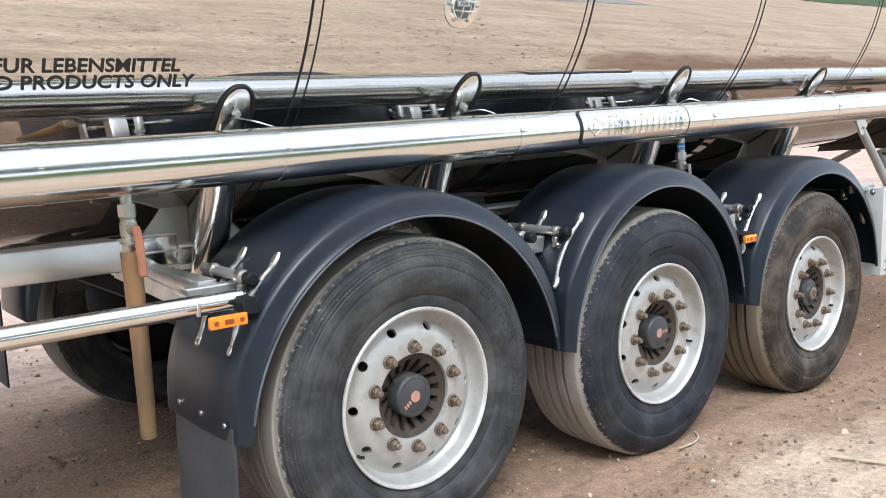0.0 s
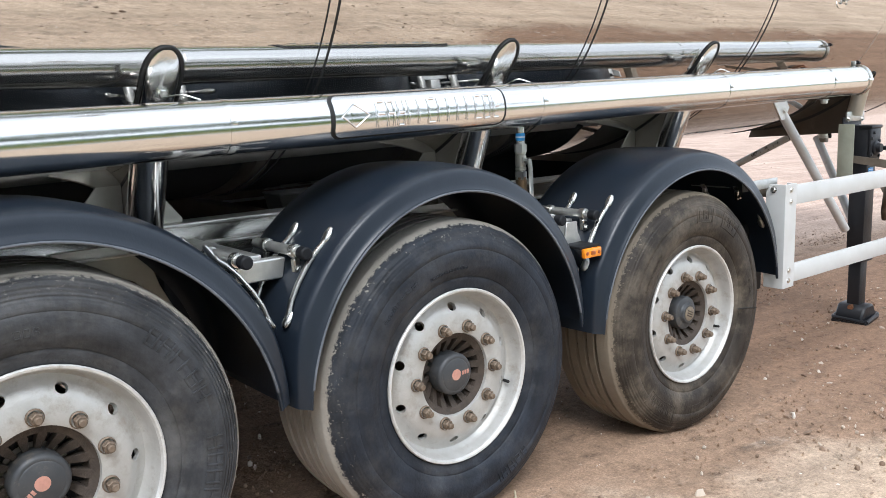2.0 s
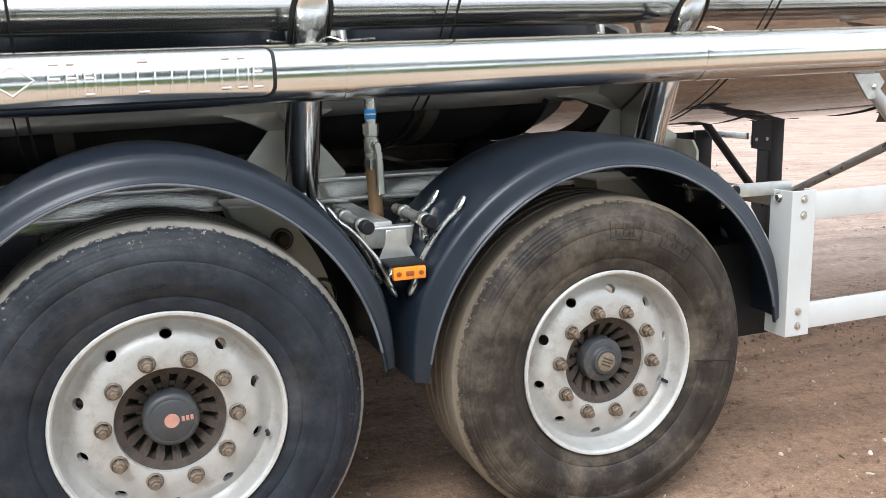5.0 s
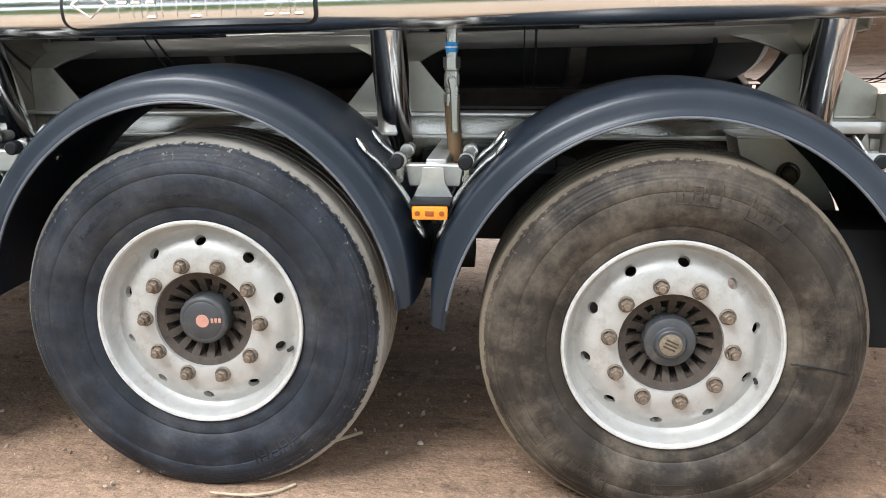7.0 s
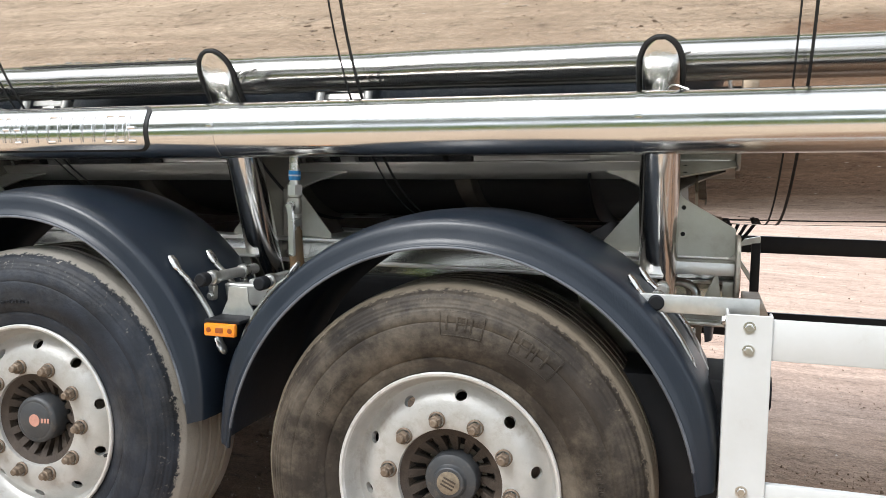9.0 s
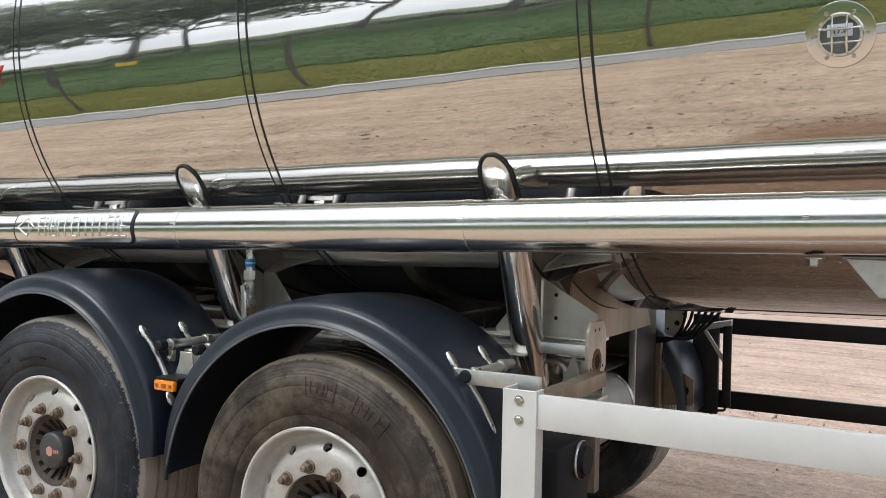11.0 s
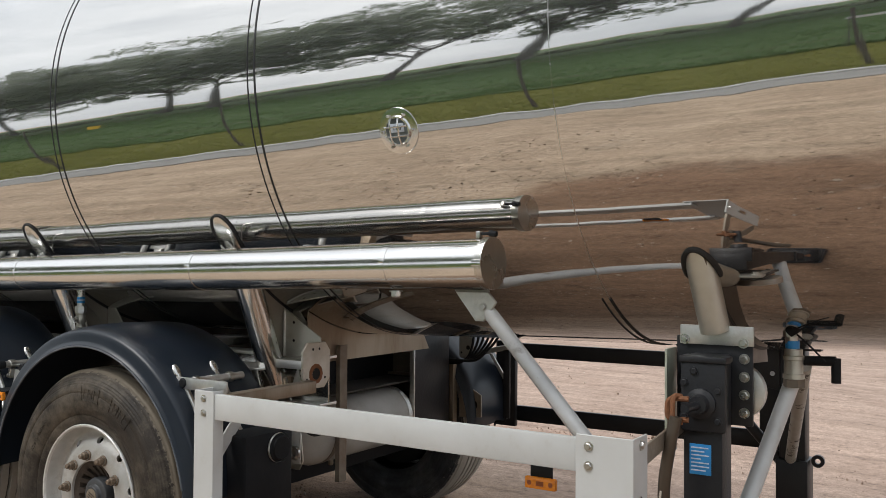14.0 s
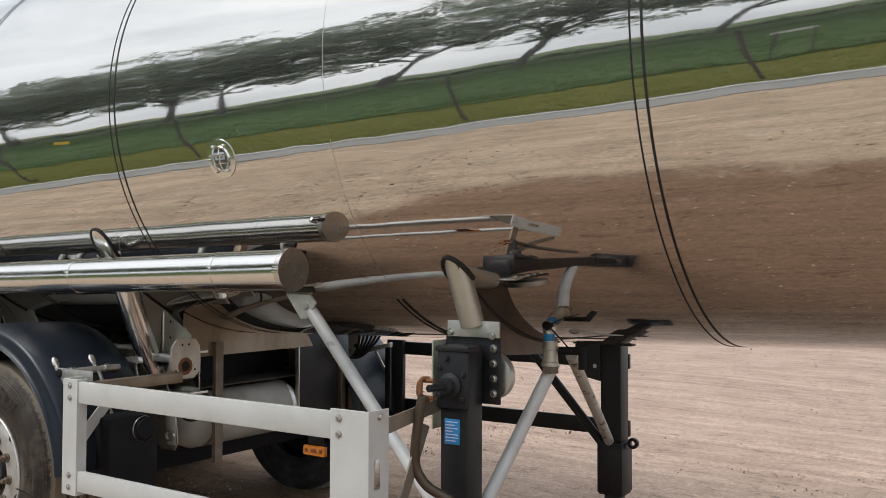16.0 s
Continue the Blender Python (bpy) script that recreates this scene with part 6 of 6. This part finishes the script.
# valve beside the leg
fv = empty("drain_valve", "stainless valve with blue band on a bent pipe", parent=trailer)
part("pipe", tube(rounded([(5.245, 0.66, 1.38), (5.235, 0.68, 1.34), (5.20, 0.755, 1.23), (5.21, 0.76, 1.05)], 0.05), 0.020, 18), STEEL, fv)
part("label_band", lathe([(0.0225, -0.013), (0.023, 0.0), (0.0225, 0.013)], 20, "z", (5.206, 0.758, 1.165)), BLUE, fv, "blue printed band")
part("nut", lathe([(0, 0.014), (0.030, 0.014), (0.030, -0.014), (0, -0.014)], 6, "z", (5.206, 0.757, 1.205)), STEEL, fv)
part("body", lathe([(0, 0.050), (0.028, 0.050), (0.029, 0.030), (0.033, 0.028), (0.033, 0.016), (0.030, 0.014), (0.030, -0.030), (0.034, -0.032), (0.034, -0.046), (0.026, -0.050), (0, -0.050)], 24, "z", (5.209, 0.76, 1.10)), PLATE, fv, "dull steel valve body")
part("lever", merge(tube(rounded([(5.20, 0.74, 1.205), (5.235, 0.73, 1.235), (5.285, 0.72, 1.262)], 0.02), 0.019, 12), box(5.262, 5.312, 0.70, 0.74, 1.25, 1.272, 0.006)), PLASTIC, fv, "black ribbed lever")
part("nut", lathe([(0, 0.014), (0.034, 0.014), (0.034, -0.014), (0, -0.014)], 6, "z", (5.21, 0.76, 1.04)), OLDSTEEL, fv)
part("stop_cock", merge(tube([(5.235, 0.78, 1.112), (5.335, 0.78, 1.116)], 0.016, 14), tube([(5.335, 0.78, 1.125), (5.335, 0.78, 1.045)], 0.015, 14)), PLASTIC, fv, "small black drain cock")
part("cable", tube(rounded([(5.225, 0.735, 1.20), (5.27, 0.73, 1.16), (5.31, 0.74, 1.115)], 0.03), 0.003, 6), PLASTIC, fv, "thin black wire")

# ---- far side guard in black
fg = empty("side_guard", "black painted side guard on the far side", parent=trailer)
for z0, z1 in ((0.88, 0.963), (0.50, 0.59)):
    part("rail", box(3.28, 4.90, 2.365, 2.39, z0, z1, 0.004), BLACK, fg, "black flat rail")
for x in (3.22, 4.75):
    part("post", box(x, x + 0.13, 2.33, 2.364, 0.47, 0.975, 0.004), BLACK, fg, "black post")
part("tie_bar", box(4.87, 4.89, 2.0, 2.34, 0.93, 0.97, 0.003), GALV, fg)
part("tie_plate", prism([(4.89, 0.90), (4.935, 0.90), (4.935, 1.05), (4.905, 1.05)], 1.985, 1.993, "y", 0.002), GALV, fg, "bent steel tie plate")


# ---------------------------------------------------------------- beyond the yard, behind the camera's line
SLANT = math.atan(0.18)


def along(u, v, z=0.0):
    """A place u metres along the path's edge and v metres beyond it."""
    return Vector((u * math.cos(SLANT) - v * math.sin(SLANT), -3.25 - u * math.sin(SLANT) - v * math.cos(SLANT), z))


def strip(name, v0, v1, z, mat, label, category, wob=0.0, u0=-250.0, u1=250.0):
    """A long raised bed beside the path, with an uneven edge."""
    b = bmesh.new()
    rows, n = [], 500
    for k in range(n + 1):
        u = u0 + (u1 - u0) * k / n
        e0 = wob * noise.noise(Vector((u * 0.5, v0, 2.0)))
        e1 = wob * noise.noise(Vector((u * 0.5, v1, 4.0)))
        rows.append([b.verts.new(along(u, v0 + e0, -0.1)), b.verts.new(along(u, v0 + e0, z)), b.verts.new(along(u, v1 + e1, z)), b.verts.new(along(u, v1 + e1, -0.1))])
    for p, q in zip(rows, rows[1:]):
        for k in range(3):
            b.faces.new((p[k], p[k + 1], q[k + 1], q[k]))
    return tagged(part(name, b, mat), label, category, kind="structure")


strip("road", 0.0, 0.52, 0.02, ASPHALT, "narrow grey asphalt path along the yard", "road", 0.05, u1=8.7)
strip("kerb", 0.524, 0.60, 0.06, LINE, "pale concrete edging along the asphalt path", "kerb", 0.0, u1=8.7)
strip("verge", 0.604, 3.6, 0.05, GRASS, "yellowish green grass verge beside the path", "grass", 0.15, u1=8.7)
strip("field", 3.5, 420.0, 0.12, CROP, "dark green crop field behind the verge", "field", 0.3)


def blades(name, label, category, mat, count, u0, u1, v0, v1, h0, h1, width, seed):
    """Tufts of upright leaves, three triangles each."""
    rng = random.Random(seed)
    verts, faces = [], []
    for _ in range(count):
        u, v = rng.uniform(u0, u1), v0 + (v1 - v0) * rng.random() ** 1.5
        p = along(u, v, 0.02)
        h = rng.uniform(h0, h1) * (0.85 + 0.4 * abs(noise.noise(Vector((u * 0.3, v * 0.3, 7.0)))))
        for _ in range(3):
            a, lean = rng.uniform(0, 6.283), rng.uniform(0.1, 0.5) * h
            d = Vector((math.cos(a), math.sin(a), 0))
            s = Vector((-d.y, d.x, 0)) * width * rng.uniform(0.6, 1.3)
            o = len(verts)
            verts += [p - s, p + s, p + d * lean + Vector((0, 0, h))]
            faces.append((o, o + 1, o + 2))
    me = bpy.data.meshes.new(name)
    me.from_pydata(verts, [], faces)
    me.materials.append(mat)
    return tagged(new(name, me), label, category, kind="stuff")


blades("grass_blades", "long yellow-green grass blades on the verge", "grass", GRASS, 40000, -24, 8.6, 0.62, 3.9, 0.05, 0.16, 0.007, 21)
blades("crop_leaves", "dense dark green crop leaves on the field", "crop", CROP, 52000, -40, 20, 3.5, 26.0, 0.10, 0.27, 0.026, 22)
blades("far_bushes", "dark green bushes along the far edge of the field", "bushes", LEAF, 3000, -110, 60, 44.0, 52.0, 0.6, 1.5, 0.4, 23)

# fence posts with wires
post0 = tagged(part("fence_post", lathe([(0, 1.92), (0.018, 1.92), (0.021, 1.90), (0.025, 0.0), (0.025, -0.1)], 10, "z"), WOOD), "dark weathered round wooden fence post", "fence post", "fence posts along the path")
spots = [-16.2, -13.0, -9.8, -6.6, -3.4, -0.75, 2.45, 5.2, 8.4]
for i, u in enumerate(spots):
    m = Matrix.Translation(along(u, 0.85, 0.0)) @ pose(0, 0, 0, (i * 37 % 5) - 2, (i * 53 % 7) - 3, i * 40)
    if i == 0:
        post0.matrix_basis = m
    else:
        copy_thing(post0, m)
for h in (1.05, 1.75):
    pts = []
    for u, v in zip(spots, spots[1:]):
        for k in range(6):
            t = k / 6
            pts.append(along(u + (v - u) * t, 0.85, h - 0.10 * t * (1 - t)))
    tagged(part("fence_wire", tube(pts, 0.004, 5), OLDSTEEL), "thin sagging wire between the fence posts", "wire")
tag = part("wire_tag", box(-0.13, 0.13, -0.004, 0.004, -0.125, -0.004, 0.003), YELLOW)
tag.matrix_basis = Matrix.Translation(along(-2.45, 0.85, 1.727)) @ pose(0, 0, 0, 0, 3, -math.degrees(SLANT))
tagged(tag, "small plain yellow board hanging on the upper fence wire", "tag")
sign = empty("roadside_sign", "small white board on two thin posts in the field", "sign")
sign.matrix_basis = pose(4.75, -7.65, 0, 0, 0, -10)
part("board", box(-0.24, 0.24, -0.012, 0.012, 1.28, 1.38, 0.006), WHITE, sign, "plain white board")
for x in (-0.2, 0.2):
    part("leg", box(x - 0.012, x + 0.012, 0.013, 0.037, 0, 1.36, 0.004), WOOD, sign)


# ---- spreading trees beyond the field
def make_tree(seed, height, spread):
    rng = random.Random(seed)
    t = empty("tree", "broad spreading tree with a flat dark green crown", "tree", "trees beyond the field")
    trunk, tips = None, []

    def limb(p, d, length, r, depth):
        nonlocal trunk
        pts, q = [p], p.copy()
        for k in range(4):
            d = (d + Vector((rng.uniform(-0.16, 0.16), rng.uniform(-0.16, 0.16), rng.uniform(-0.05, 0.10)))).normalized()
            q = q + d * length / 4
            pts.append(q.copy())
        trunk = tube(pts, r, 8 if depth < 2 else 5, bm=trunk, radii=[r * (1 - 0.13 * k) for k in range(5)])
        if depth >= 2 and rng.random() < 0.5:
            tips.append(pts[4])
        if depth < 3:
            for _ in range(3 if depth else 6):
                a = rng.uniform(0, 6.283)
                out = Vector((math.cos(a), math.sin(a), rng.uniform(0.15, 0.6))).normalized()
                limb(pts[rng.choice((2, 3, 4))] if depth else pts[rng.choice((3, 4))], (d * 0.45 + out).normalized(), length * rng.uniform(0.55, 0.8), r * 0.5, depth + 1)

    limb(Vector((0, 0, -0.3)), Vector((rng.uniform(-0.2, 0.2), rng.uniform(-0.2, 0.2), 1)).normalized(), height * 0.34, height * 0.016, 0)
    part("trunk", trunk, BARK, t, "dark forked trunk and limbs")
    # clumps of leaves under an uneven umbrella
    verts, faces = [], []
    clumps = list(tips)
    for _ in range(165):
        a, r = rng.uniform(0, 6.283), math.sqrt(rng.random())
        top = height * (0.62 + 0.36 * math.cos(r * 1.35)) * rng.uniform(0.82, 1.0)
        clumps.append(Vector((math.cos(a) * r * spread, math.sin(a) * r * spread, top - height * 0.41 * rng.random() ** 1.4)))
    for c in clumps:
        size = rng.uniform(0.6, 1.6)
        for _ in range(int(50 * size)):
            p = c + Vector((rng.gauss(0, 0.70), rng.gauss(0, 0.70), rng.gauss(0, 0.30))) * size
            if p.z < height * 0.23:
                continue
            s = rng.uniform(0.16, 0.40)
            a = Euler((rng.uniform(-1.2, 1.2), rng.uniform(-1.2, 1.2), rng.uniform(0, 6.3))).to_matrix()
            o = len(verts)
            verts += [p + a @ Vector(q) * s for q in ((-1, 0, 0), (0, -0.5, 0.1), (1, 0, 0), (0, 0.5, 0.1))]
            faces.append((o, o + 1, o + 2, o + 3))
    me = bpy.data.meshes.new("crown")
    me.from_pydata([v for v in verts], [], faces)
    me.materials.append(LEAF)
    c = new("crown", me)
    c.parent = t
    tagged(c, "wide uneven crown of small leaves")
    return t


kinds = [make_tree(31, 25.0, 12.0), make_tree(32, 28.0, 13.0), make_tree(33, 23.0, 11.0)]
rng = random.Random(8)
places = [(-70, 40), (-58, 33), (-49, 38), (-40, 34), (-31, 37), (-24, 33), (-15.5, 36), (-7, 34), (2, 38), (11, 35), (21, 39), (33, 36), (46, 40)]
for i, (u, v) in enumerate(places):
    p = along(u, v, 0.0)
    s = rng.uniform(0.9, 1.15)
    m = Matrix.LocRotScale(p, Euler((0, 0, rng.uniform(0, 6.28))), (s, s, s))
    if i < 3:
        kinds[i].matrix_basis = m
    else:
        k = kinds[i % 3]
        c = copy_thing(k, Matrix.LocRotScale(p, Euler((0, 0, rng.uniform(0, 6.28))), None))

# ---- far edge of the yard
rng = random.Random(17)
verts, faces = [], []
for k in range(5000):
    x, y = rng.uniform(-260, 320), rng.uniform(150, 165)
    p = Vector((x, y, rng.uniform(0, 2.6) * (0.5 + abs(noise.noise(Vector((x * 0.03, 0, 3.0)))))))
    s = rng.uniform(0.5, 1.2)
    a = Euler((rng.uniform(-1.5, 1.5), rng.uniform(-1.5, 1.5), rng.uniform(0, 6.3))).to_matrix()
    o = len(verts)
    verts += [p + a @ Vector(c) * s for c in ((-1, 0, 0), (0, -0.6, 0.1), (1, 0, 0), (0, 0.6, 0.1))]
    faces.append((o, o + 1, o + 2, o + 3))
me = bpy.data.meshes.new("hedge")
me.from_pydata(verts, [], faces)
me.materials.append(LEAF)
tagged(new("hedge", me), "low dark hedge along the far edge of the yard", "hedge", kind="stuff")


# ---- dry twigs and straw on the soil
def twig(points, r):
    pts = [Vector((x, y, 0.010)) for x, y in points]
    return tagged(part("twig", tube(rounded(pts, 0.05), r, 6, radii=None), STRAW), "dry pale twig lying on the soil", "twig", "twigs on the soil")


twig([(1.711, -0.567), (1.756, -0.662), (1.796, -0.752)], 0.008)
twig([(1.330, -0.101), (1.444, -0.104), (1.518, -0.072), (1.559, -0.023)], 0.004)
twig([(1.565, 0.222), (1.644, 0.289), (1.692, 0.334)], 0.006)
twig([(2.952, -0.716), (2.947, -0.764)], 0.008)
